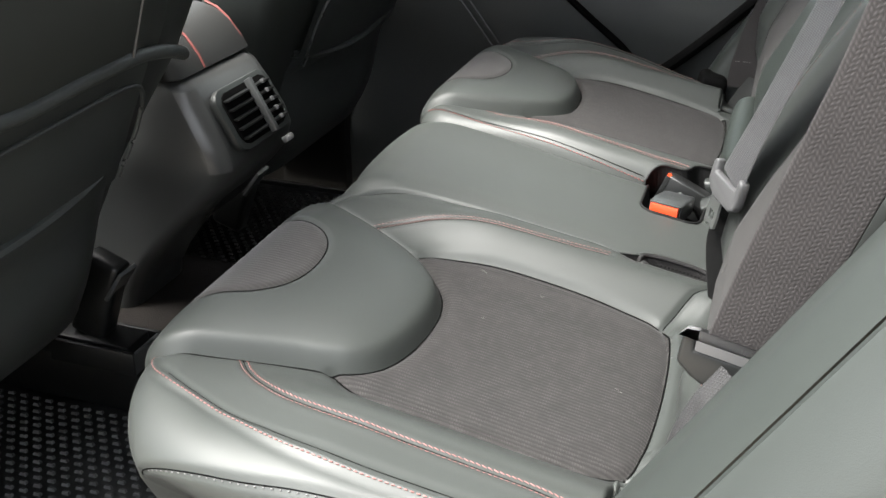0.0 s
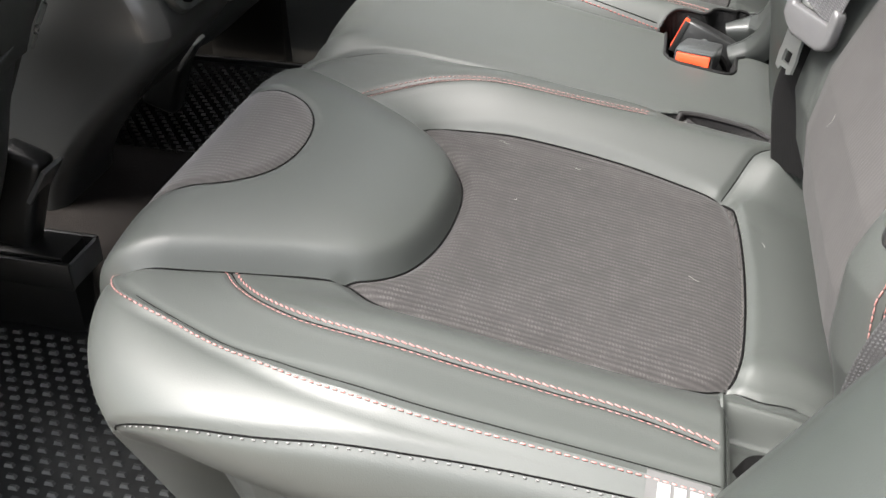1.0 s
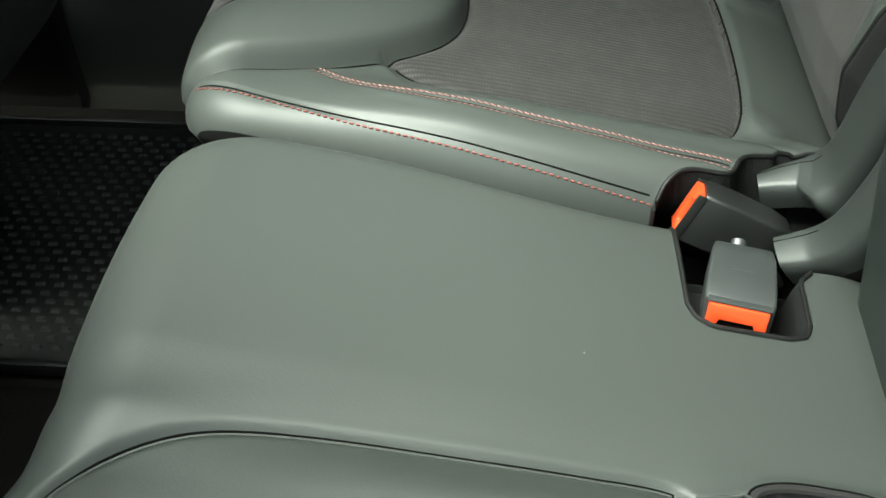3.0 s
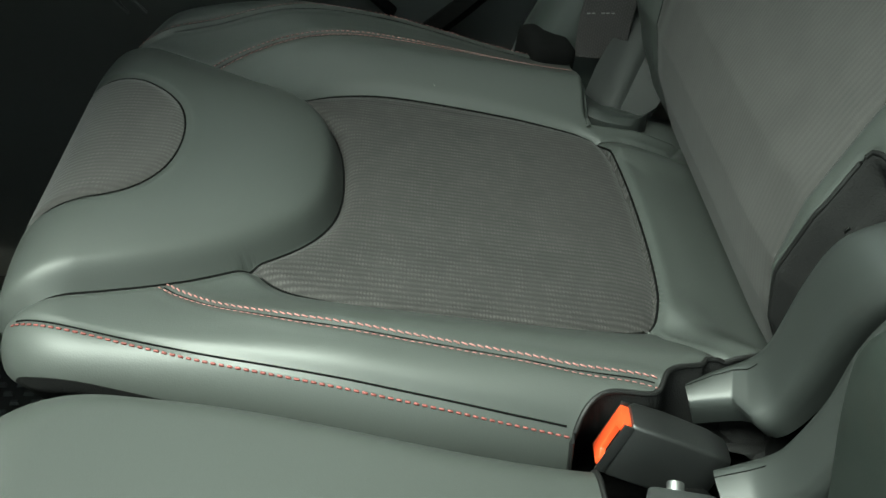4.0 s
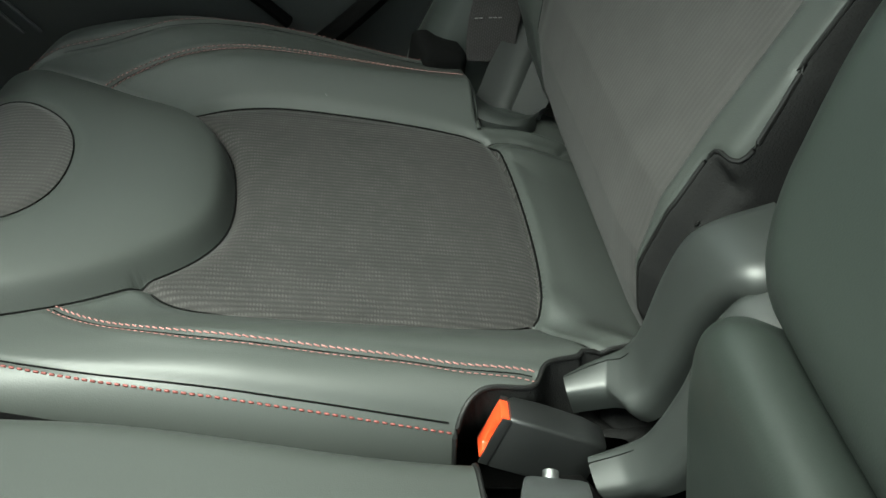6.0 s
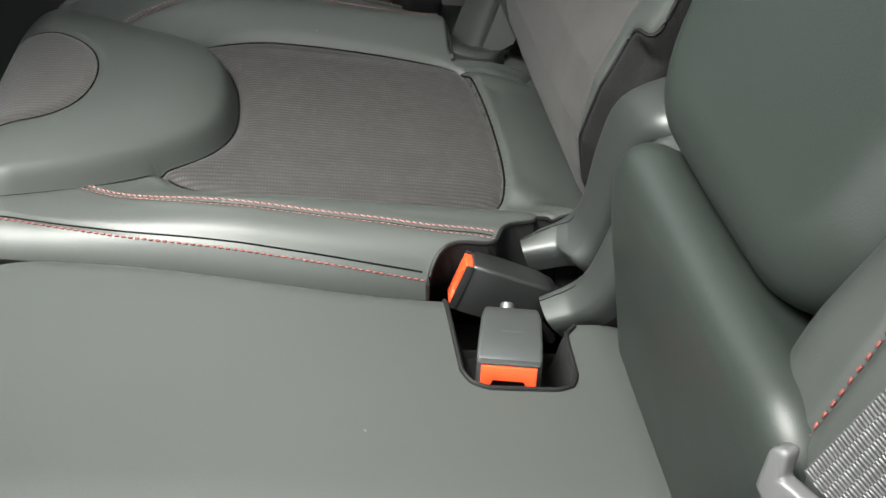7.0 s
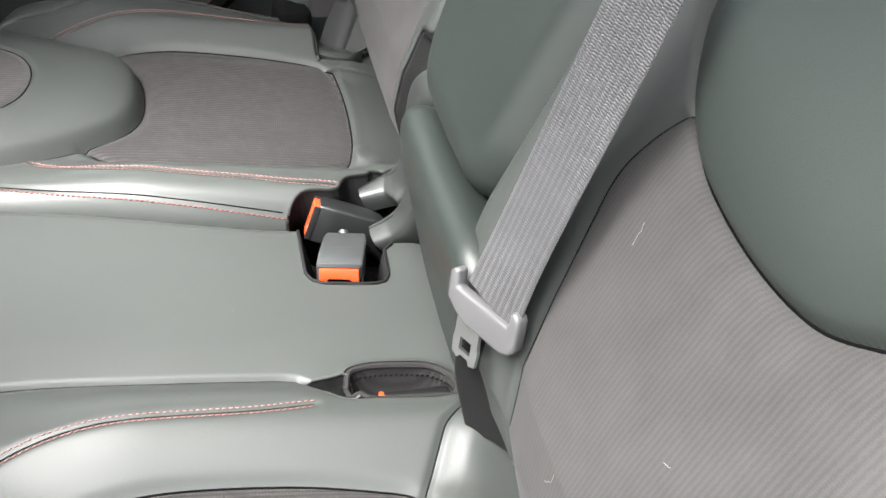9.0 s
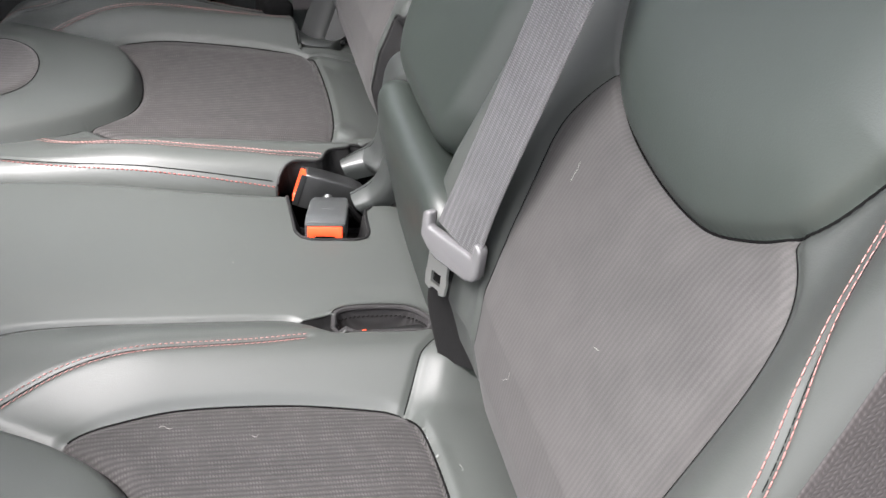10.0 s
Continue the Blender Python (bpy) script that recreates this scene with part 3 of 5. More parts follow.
def rear_cushion(mid, centre, sign, label):
    name = "bench_cushion"
    ob = thing(name, (0.27, centre, 0.06), label, "car seat", "rear bench cushions")
    surf = cushion_surface(mid, centre, sign)
    flip, pieces = sign < 0, []
    p, rest = sheet(-0.20, 0.54, -0.44, 0.62 if mid else 0.40, 0.0021)

    def take(name, f, mat, label=""):
        nonlocal p, rest
        p, inner, rest = cut(p, rest, f)
        if len(inner):
            pieces.append((name, inner, mat, label))

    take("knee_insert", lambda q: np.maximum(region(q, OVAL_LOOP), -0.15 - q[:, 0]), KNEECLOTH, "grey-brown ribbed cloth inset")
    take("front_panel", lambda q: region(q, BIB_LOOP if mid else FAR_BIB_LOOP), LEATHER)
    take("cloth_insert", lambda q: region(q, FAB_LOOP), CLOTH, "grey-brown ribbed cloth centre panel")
    if mid:
        take("belt_slot", lambda q: region(q, SLOT), POCKET, "black cloth-lined buckle slot")
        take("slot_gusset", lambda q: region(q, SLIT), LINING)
        take("buckle_pocket", lambda q: region(q, np.array(POCKET_IN)), RECESS_FELT, "black felt-lined buckle recess")
        loop = np.vstack([VALLEY, [(0.7, 0.22), (0.7, 0.9), (-0.4, 0.9), (-0.4, 0.153)]])
        take("middle_panel", lambda q: region(q, loop), LEATHER)
    else:
        take("buckle_pocket", lambda q: region(q, FAR_POCKET), RECESS_FELT, "black felt-lined buckle recess")
    if mid:
        take("belt_recess", lambda q: region(q, RECESS), LINING, "black slit for the outer belt")
    take("lower_side", lambda q: region(q, beyond(LOW_LINE, -0.9)), LEATHER)
    take("side_panel", lambda q: region(q, beyond(SIDE_LINE, -0.9)), LEATHER)
    if not mid:
        # Gap lining: the shadow between the cushions is painted in as near-black.
        take("gap_shade_lining", lambda q: region(q, beyond(GAP_LINE, 0.9)), LINING, "felt lining, near-black with the shade of the gap in its colour")
        take("inner_side", lambda q: region(q, beyond(INNER_LINE, 0.9)), LEATHER)
    take("rear_strip", lambda q: region(q, REAR), LEATHER)
    take("inner_bolster", lambda q: -q[:, 1], LEATHER)
    pieces.append(("outer_bolster", rest, LEATHER, ""))
    lay(pieces, p, surf, ob, flip)
    # seams
    seam("seam_line", (BIB if mid else FAR_BIB)[6:-6], surf, ob, 0.0011)
    seam("seam_line", FAB[2:-2], surf, ob, 0.0009)
    seam("seam_line", OVAL[8:-8], surf, ob, 0.0008)
    seam("seam_line", REAR[1:4], surf, ob, 0.0007)
    seam("seam_line", REAR[7:10], surf, ob, 0.0007)
    inner_row = STITCH_IN if mid else FAR_STITCH
    for line, side in ((inner_row, 1), (STITCH_OUT, -1)):
        stitches("stitching", offset_line(line, 0.0032 * side), surf, THREAD, ob, 0.0044, 0.0030, 0.0010)
        stitches("stitching", offset_line(line, -0.0032 * side), surf, THREAD, ob, 0.0046, 0.0042, 0.0012, 0.0005, 0.28 * side)
    seam("seam_line", STITCH_IN if mid else FAR_STITCH, surf, ob, 0.0006)
    seam("seam_line", STITCH_OUT, surf, ob, 0.0006)
    piping("piping", np.array([(0.4195, -0.132), (0.4195, -0.15), (0.4195, -0.20), (0.4195, -0.25), (0.4195, -0.29)]), surf, LEATHER, ob, 0.002, 0.0012)
    stitches("stitching", offset_line(SIDE_LINE, -0.0012), surf, THREAD, ob, lift=0.0006, width=0.0012)
    seam("seam_line", offset_line(SIDE_LINE[20:], 0.0035), surf, ob, 0.0005)
    seam("seam_line", LOW_LINE, surf, ob, 0.0006)
    stitches("stitching", offset_line(LOW_LINE, -0.001), surf, GREY_THREAD, ob, pitch=0.0066, length=0.002, width=0.0012, lift=0.0007)
    if mid:
        seam("seam_line", offset_line(VALLEY[4:66], 0.0012), surf, ob, 0.0010)
        piping("piping", offset_line(VALLEY[4:66], -0.001), surf, LEATHER, ob, 0.0010, 0.0012)
        piping("gusset_cord", SLIT[3:22], surf, LEATHER, ob, 0.0011, 0.0012)
        piping("gusset_cord", SLIT[24:], surf, LEATHER, ob, 0.0011, 0.0012)
        stitches("stitching", offset_line(SLOT[3:40], -0.0022), surf, SEAM, ob, pitch=0.0042, length=0.0026, width=0.0016, lift=0.0016, slant=0.5)
        piping("slot_rim", np.vstack([SLOT, SLOT[:1]]), surf, POCKET, ob, 0.0024, 0.0004)
        seam("seam_line", offset_line(np.vstack([SLOT, SLOT[:1]]), 0.0026), surf, ob, 0.0007)
        piping("pocket_rim", np.array(POCKET_IN[3:-2]), surf, PIPE, ob, 0.0016, 0.0006)
    else:
        piping("pocket_rim", FAR_POCKET[2:-6], surf, PIPE, ob, 0.0016, 0.0006)
        seam("seam_line", offset_line(INNER_LINE, -0.0032), surf, ob, 0.0007)
        stitches("stitching", INNER_LINE, surf, THREAD2, ob, width=0.0016)
    return ob, surf


near_cushion, near_surf = rear_cushion(True, -0.35, 1, "dark leather double seat cushion with ribbed cloth centre and salmon stitching")
far_cushion, far_surf = rear_cushion(False, 0.35, -1, "dark leather single seat cushion with ribbed cloth centre and salmon stitching")

# ---------------- rear backrests ----------------


LEAN = 0.55
BACK_Z = np.array([0.26, 0.31, 0.34, 0.37, 0.41, 0.45, 0.494, 0.54, 0.60, 0.66, 0.80, 1.00])
BACK_X = np.array([0.56, 0.525, 0.507, 0.49, 0.4755, 0.4705, 0.479, 0.5005, 0.5333, 0.5663, 0.6433, 0.7533])
BBIB = spline([(0.715, 0.134), (0.693, 0.128), (0.672, 0.114), (0.655, 0.090), (0.6425, 0.056), (0.637, 0.0), (0.6405, -0.05), (0.6535, -0.082), (0.667, -0.102), (0.685, -0.118), (0.72, -0.132)], 8)
BBIB_LOOP = np.vstack([[(1.2, 0.16)], BBIB, [(1.2, -0.16)]])
BFAB = spline([(0.668, 0.09), (0.652, 0.106), (0.635, 0.117), (0.61, 0.1235), (0.575, 0.119), (0.53, 0.110), (0.48, 0.100), (0.43, 0.096), (0.38, 0.094), (0.30, 0.093)], 8)
BFAB_R = spline([(0.30, -0.145), (0.38, -0.146), (0.45, -0.149), (0.53, -0.152), (0.58, -0.1515), (0.615, -0.148), (0.64, -0.139), (0.658, -0.126), (0.67, -0.108)], 8)
BFAB_LOOP = np.vstack([BFAB, BFAB_R, [(0.72, -0.05), (0.72, 0.05)]])
BSTITCH = spline([(0.90, -0.135), (0.78, -0.138), (0.72, -0.149), (0.68, -0.168), (0.65, -0.186), (0.61, -0.202), (0.55, -0.215), (0.47, -0.222)], 8)
BSTITCH_IN = spline([(0.90, 0.196), (0.78, 0.195), (0.70, 0.193), (0.632, 0.189), (0.607, 0.186), (0.567, 0.178), (0.54, 0.173), (0.51, 0.170)], 8)
EDGE_SEAM = spline([(0.34, 0.150), (0.38, 0.163), (0.42, 0.173), (0.463, 0.182), (0.499, 0.1895), (0.53, 0.1905), (0.537, 0.197), (0.541, 0.212), (0.562, 0.211), (0.589, 0.2065), (0.62, 0.203), (0.92, 0.195)], 8)
FAR_CLOTH = np.vstack([spline([(0.675, 0.12), (0.655, 0.145), (0.62, 0.162), (0.56, 0.166), (0.50, 0.168), (0.44, 0.165), (0.38, 0.160), (0.30, 0.150)], 8), BFAB_R, [(0.72, -0.05), (0.72, 0.05)]])


def back_surface(centre, sign, vin_top, vout, rin=0.024, rout=0.04, inner=BSTITCH_IN, cloth=None, plain=False):
    """Sheet (height, across) to a backrest's skin; both side edges roll rearwards."""

    def surf(p):
        s, v = p[:, 0], p[:, 1]
        x = np.interp(s, BACK_Z, BACK_X)
        vin = vin_top - (0.02 if plain else 0.065) * smooth(0.54, 0.34, s)
        over_in = np.maximum(v - (vin - rin), 0)
        over_out = np.maximum(-v - (vout - rout), 0)
        th_i, th_o = np.minimum(over_in / rin, math.pi / 2), np.minimum(over_out / rout, math.pi / 2)
        yy = np.where(over_in > 0, vin - rin + rin * np.sin(th_i), np.where(over_out > 0, -(vout - rout + rout * np.sin(th_o)), v))
        back = rin * (1 - np.cos(th_i)) + np.maximum(over_in - rin * math.pi / 2, 0) + rout * (1 - np.cos(th_o)) + np.maximum(over_out - rout * math.pi / 2, 0)
        a = np.abs(v + 0.01)
        h = np.where(v > 0, 0.017, 0.022) * smooth(0.12, 0.18, a) * smooth(0.40, 0.52, s) + 0.004 * smooth(0.12, 0.18, a)
        if plain:
            h = np.where(v > 0, 0.004 * smooth(0.165, 0.18, v), h)
        sb = region(p, BBIB_LOOP)
        h = h + 0.020 * dome(-sb, 0.07) - 0.005 * np.exp(-(sb / 0.0035) ** 2)
        sf = region(p, BFAB_LOOP if cloth is None else cloth)
        h = h + 0.004 * smooth(0.0, 0.025, sb) * smooth(0.0, 0.04, -sf) - 0.003 * np.exp(-(sf / 0.0045) ** 2) * (sb > -0.001)
        for ln in (BSTITCH, inner):
            q = line_distance(p, ln)
            h = h - 0.0022 * np.exp(-(q / 0.0022) ** 2)
        if plain:
            h = h - 0.016 * smooth(0.0, 0.012, -region(p, beyond(EDGE_SEAM, 0.9)))
        nx, nz = -0.876, 0.482
        return np.stack([x + nx * h - back * nx, centre + sign * yy, s + nz * h - back * nz * 0.5], 1)

    return surf


def backrest(centre, sign, vin, vout, label, smin=0.26, cloth=BFAB_LOOP, plain=False):
    ob = thing("rear_seat", (0.60, centre, 0.30), label, "car seat", "rear bench backrests")
    surf = back_surface(centre, sign, vin, vout, 0.012 if plain else 0.034, 0.04, EDGE_SEAM if plain else BSTITCH_IN, cloth, plain)
    p, rest = sheet(smin, 0.98, -(vout + 0.10), vin + 0.09, 0.0023)
    flip, pieces = sign > 0, []

    def take(name, f, mat, label=""):
        nonlocal p, rest
        p, inner, rest = cut(p, rest, f)
        if len(inner):
            pieces.append((name, inner, mat, label))

    take("upper_panel", lambda q: region(q, BBIB_LOOP), LEATHER2)
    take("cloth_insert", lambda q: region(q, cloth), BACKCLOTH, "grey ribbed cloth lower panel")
    if plain:
        take("edge_lining", lambda q: region(q, beyond(EDGE_SEAM, 0.9)), RECESS_FELT, "black felt side lining")
    take("inner_bolster", lambda q: -q[:, 1], LEATHER)
    pieces.append(("outer_bolster", rest, LEATHER, ""))
    lay(pieces, p, surf, ob, flip)
    for off in (0.0032, -0.0032):
        stitches("stitching", offset_line(BSTITCH, off), surf, THREAD, ob, 0.0043, 0.0044, width=0.0009, lift=0.0006)
    seam("seam_line", BSTITCH, surf, ob, 0.0004)
    seam("seam_line", BBIB, surf, ob, 0.0012)
    seam("seam_line", BFAB[3:], surf, ob) if not plain else None
    seam("seam_line", BFAB_R, surf, ob)
    if plain:
        piping("piping", EDGE_SEAM, surf, PIPE, ob, 0.0015, 0.001)
        for stretch in (EDGE_SEAM[:34], EDGE_SEAM[80:]):
            for off in (0.006, 0.010):
                stitches("stitching", offset_line(stretch, off), surf, PIPE, ob, 0.006, 0.0045, 0.0016, 0.0012)
    else:
        stitches("stitching", BSTITCH_IN, surf, THREAD2, ob, 0.0052, 0.0036, lift=0.001, width=0.0022)
    return ob, surf


near_back, near_back_surf = backrest(-0.35, 1, 0.226, 0.225, "dark leather rear backrest with ribbed cloth lower panel and salmon stitching")
far_back, far_back_surf = backrest(0.35, -1, 0.212, 0.225, "dark leather single rear backrest with ribbed cloth lower panel", 0.26, FAR_CLOTH, True)

# ---------------- middle backrest and armrest ----------------


def pillow(name, s0, s1, v0, v1, r, corner, forward, mat, parent, crown=0.0, step=0.004, lean_top=0.0, profile=None, deep=0.05):
    """A padded block on the backrest's slope, rounded over on all four sides."""
    cs, cv, hs, hv = (s0 + s1) / 2, (v0 + v1) / 2, (s1 - s0) / 2 - r, (v1 - v0) / 2 - r

    def surf(p):
        a, b = p[:, 0] - cs, p[:, 1] - cv
        qa, qb = np.maximum(np.abs(a) - (hs - corner), 0), np.maximum(np.abs(b) - (hv - corner), 0)
        ln = np.hypot(qa, qb) + 1e-12
        d = np.maximum(ln - corner, 0)
        na, nb = np.sign(a) * qa / ln, np.sign(b) * qb / ln
        th = np.minimum(d / r, math.pi / 2)
        rest = np.maximum(d - r * math.pi / 2, 0)
        reach = r * np.sin(th)
        drop = r * (1 - np.cos(th)) + rest
        s = p[:, 0] - na * d + na * reach
        v = p[:, 1] - nb * d + nb * reach
        v = v + lean_top * smooth(s0, s0 + 0.12, s) * (v - v0) / (v1 - v0)
        base = np.interp(s, BACK_Z, BACK_X) if profile is None else np.interp(s, profile[0], profile[1])
        h = forward + crown * np.clip(1 - (b / (hv + r)) ** 2, 0, 1) - drop
        return np.stack([base - 0.876 * h, v, s + 0.482 * h], 1)

    m = r * 0.6 + deep
    p, t = sheet(s0 - m, s1 + m, v0 - m, v1 + m, step)
    lay([(name, t, mat, "")], p, surf, parent, True)


armrest = thing("folding_armrest", (0.62, -0.03, 0.54), "dark green-black leather folding armrest closed into the middle backrest", "armrest")
pillow("cushion", 0.522, 0.97, -0.142, 0.078, 0.03, 0.02, 0.026, SHADEDLEATHER, armrest, 0.006, lean_top=0.04)
lower_back = thing("middle_backrest_base", (0.56, -0.06, 0.33), "dark leather padded base below the folding armrest", "car seat")
PAD = spline([(0.28, 0.490), (0.36, 0.479), (0.42, 0.4705), (0.47, 0.4635), (0.51, 0.463), (0.54, 0.470), (0.58, 0.49)], 6)
pillow("pad", 0.24, 0.534, -0.20, 0.062, 0.026, 0.016, 0.009, SHADEDLEATHER, lower_back, 0.004, profile=(PAD[:, 0], PAD[:, 1]))
# Added black slab that stands in for shade behind the backrest joint.
backing = thing("joint_dark_backing", (0.60, 0.06, 0.30), "near-black panel added to keep the gap at the backrest joint dark", "lining")
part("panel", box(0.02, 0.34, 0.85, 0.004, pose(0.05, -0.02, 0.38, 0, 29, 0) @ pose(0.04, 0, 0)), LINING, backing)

# ---------------- hinge covers ----------------


def hinge_cover(far, near, straight, thick, label):
    """A moulded cover as a bent channel: flat top with rounded edges and deep sides; its first stretches run straight."""
    def run(pts):
        c = spline(pts, 6)
        for i in range(straight):
            c[i * 6:(i + 1) * 6] = [np.array(pts[i]) + (np.array(pts[i + 1]) - np.array(pts[i])) * k / 6 for k in range(6)]
        return c

    far, near = run(far), run(near)
    at = tuple(far[0])
    ob = thing("hinge_cover", at, label, "hinge cover", "seat hinge covers")
    loops = []
    for i in range(len(far)):
        a, b = far[i], near[i]
        t = far[min(i + 1, len(far) - 1)] - far[max(i - 1, 0)]
        n = np.cross(b - a, t)
        n = n / np.linalg.norm(n)
        if (n[2] < 0 and n[0] > 0) or n[0] > 0.3:
            n = -n
        loop = []
        for k in np.linspace(0, 1, 13):
            e = abs(2 * k - 1)
            loop.append(a + (b - a) * k + n * (0.0022 * (1 - e * e) - 0.0045 * max(0, (e - 0.72) / 0.28) ** 2.2))
        w = b - a
        loop.append(b + w * 0.03 - n * thick * 0.5)
        loop.append(b + w * 0.04 - n * thick)
        loop.append(a - w * 0.04 - n * thick)
        loop.append(a - w * 0.03 - n * thick * 0.5)
        loops.append(np.array(loop) - np.array(at))
    part("shell", sweep(loops), GLOSS, ob)
    line = np.array([l[3] for l in loops[:straight * 6 + 4]])
    part("parting_line", tube(line, 0.0004, 6), SEAM, ob, "fine dark parting line")
    return ob


hinge_cover([(0.427, 0.163, 0.373), (0.444, 0.167, 0.379), (0.457, 0.168, 0.384), (0.464, 0.167, 0.391), (0.471, 0.162, 0.410), (0.475, 0.153, 0.457), (0.481, 0.145, 0.491), (0.494, 0.140, 0.507), (0.525, 0.14, 0.517)],
            [(0.427, 0.146, 0.370), (0.440, 0.144, 0.373), (0.450, 0.142, 0.375), (0.457, 0.124, 0.377), (0.469, 0.120, 0.394), (0.476, 0.108, 0.439), (0.479, 0.092, 0.488), (0.491, 0.080, 0.513), (0.52, 0.078, 0.52)],
            3, 0.020, "satin black plastic curved seat hinge cover with a notched end")
hinge_cover([(0.428, 0.098, 0.371), (0.444, 0.094, 0.382), (0.457, 0.088, 0.400), (0.468, 0.082, 0.440), (0.475, 0.082, 0.476), (0.485, 0.083, 0.496), (0.500, 0.083, 0.506), (0.53, 0.08, 0.515)],
            [(0.430, 0.072, 0.365), (0.446, 0.066, 0.374), (0.459, 0.056, 0.394), (0.468, 0.048, 0.430), (0.476, 0.044, 0.465), (0.486, 0.040, 0.487), (0.500, 0.035, 0.498), (0.53, 0.03, 0.51)],
            1, 0.020, "satin black plastic curved seat hinge cover beside the armrest base")


def axes(at, x, y):
    x, y = Vector(x).normalized(), Vector(y)
    y = (y - x * y.dot(x)).normalized()
    z = x.cross(y)
    m = Matrix((x, y, z)).transposed().to_4x4()
    m.translation = at
    return m


# ---------------- buckles ----------------
DULL = material("dull_steel", (0.16, 0.165, 0.165), 0.45, metal=1.0, spread=0.3, grain=500, bump=0.2)


def buckle(m, label, pin=True, shell=None):
    """A belt buckle: its mouth looks along its own -y, width along x."""
    ob = thing("seat_belt_buckle", (0, 0, 0), label, "belt buckle", "seat belt buckles")
    ob.matrix_world = m
    prof = []
    for y, w, zt, zb in ((-0.000, 0.0195, 0.0085, -0.0105), (0.003, 0.0203, 0.0105, -0.0118), (0.02, 0.0203, 0.0118, -0.012), (0.05, 0.0195, 0.0115, -0.0115), (0.062, 0.018, 0.0095, -0.010), (0.065, 0.016, 0.0075, -0.008)):
        loop = []
        c = 0.0024
        for cx, cz, a0 in ((w - c, zt - c, 0), (-w + c, zt - c, 90), (-w + c, zb + c, 180), (w - c, zb + c, 270)):
            for a in (0, 30, 60, 90):
                loop.append((cx + c * math.cos(radians(a0 + a)), y, cz + c * math.sin(radians(a0 + a))))
        prof.append(loop)
    housing = part("housing", sweep(prof), shell or BUCKLE, ob, "grained plastic housing")
    # the button is a bridge with two legs over the mouth
    out = [(-0.0172, 0.0078), (0.0172, 0.0078), (0.0172, -0.0085), (0.0115, -0.0085), (0.0095, -0.0025), (-0.0095, -0.0025), (-0.0115, -0.0085), (-0.0172, -0.0085)]
    part("button", extrude_outline(out, 0.008, 0.0012, pose(0, -0.0012, 0, 90, 0, 0)), ORANGE, ob, "orange-red release button")
    part("mouth", box(0.026, 0.003, 0.009, 0.0005, pose(0, -0.0002, -0.0055)), SEAM, housing, "black slot")
    part("lower_lip", box(0.037, 0.006, 0.0016, 0.0005, pose(0, -0.0022, -0.0112)), shell or BUCKLE, housing, "thin lower lip of the mouth")
    part("upper_lip", box(0.037, 0.005, 0.0014, 0.0005, pose(0, -0.002, 0.0092)), shell or BUCKLE, housing, "thin upper lip of the mouth")
    for k, w in ((-0.004, 0.003), (0.0008, 0.0035), (0.0052, 0.003)):
        part("print", box(w, 0.0012, 0.0002, 0, pose(k, 0.030, 0.01185)), GREY, housing, "faint moulded mark")
    part("stalk", tube([(0, 0.062, -0.002), (0.004, 0.075, -0.004), (0.016, 0.086, -0.012), (0.03, 0.09, -0.03)], 0.0055, 8, 0.7), LINING, ob, "black sheathed stalk")
    if pin:
        part("rivet", tube([(-0.003, 0.064, 0.001), (-0.003, 0.068, 0.004), (-0.003, 0.072, 0.006)], 0.0048, 10, 0.8), DULL, ob, "dull steel pin")
    return ob


buckle(pose(0.391, 0.0105, 0.3835, -9, 2, -12), "grey seat belt buckle with orange button, set in the middle cushion")
buckle(axes((0.379, 0.124, 0.369), (0.38, 0.04, 0.92), (0.92, -0.10, -0.36)), "black seat belt buckle with orange button, lying on its side", False, BLACKBUCKLE)
slot_buckle = thing("stowed_buckle", (0.43, -0.126, 0.352), "black belt buckle with red button sunk in its slot", "belt buckle", "seat belt buckles")
part("housing", box(0.052, 0.018, 0.014, 0.004, pose(0.004, -0.004, 0.005, 0, 6, 4)), PLASTIC, slot_buckle)
part("button", box(0.004, 0.012, 0.008, 0.001, pose(-0.024, -0.004, 0.012, 0, 6, 4)), ORANGE, slot_buckle, "red button edge")

# ---------------- belts ----------------


def ribbon(name, path, side, width, mat, parent, thick=0.0013, twist=None):
    """Webbing along a path; side gives its width direction at each control point."""
    n = 14
    c, s = spline(path, n), spline(side, n)
    base = np.array(parent.location)
    t = np.gradient(c, axis=0)
    t /= np.linalg.norm(t, axis=1)[:, None]
    s = s - t * np.sum(s * t, axis=1)[:, None]
    s /= np.linalg.norm(s, axis=1)[:, None]
    nn = np.cross(t, s)
    run = np.concatenate([[0], np.cumsum(np.linalg.norm(np.diff(c, axis=0), axis=1))])
    cols = np.array([-1, -0.96, -0.88, -0.5, 0, 0.5, 0.88, 0.96, 1.0])
    fat = np.array([0.25, 0.8, 1, 1, 1, 1, 1, 0.8, 0.25]) * thick / 2
    verts, uv, faces = [], [], []
    m = len(cols)
    for i in range(len(c)):
        for sgn in (1, -1):
            for k in range(m):
                verts.append(c[i] + s[i] * cols[k] * width / 2 + sgn * nn[i] * fat[k] - base)
                uv.append((run[i], cols[k] * width / 2))
    for i in range(len(c) - 1):
        a, b = i * 2 * m, (i + 1) * 2 * m
        for k in range(m - 1):
            faces.append((a + k, a + k + 1, b + k + 1, b + k))
            faces.append((a + m + k + 1, a + m + k, b + m + k, b + m + k + 1))
        faces.append((a, b, b + m, a + m))
        faces.append((a + m - 1, a + 2 * m - 1, b + 2 * m - 1, b + m - 1))
    return mesh_object(name, verts, faces, mat, parent, uv=uv)


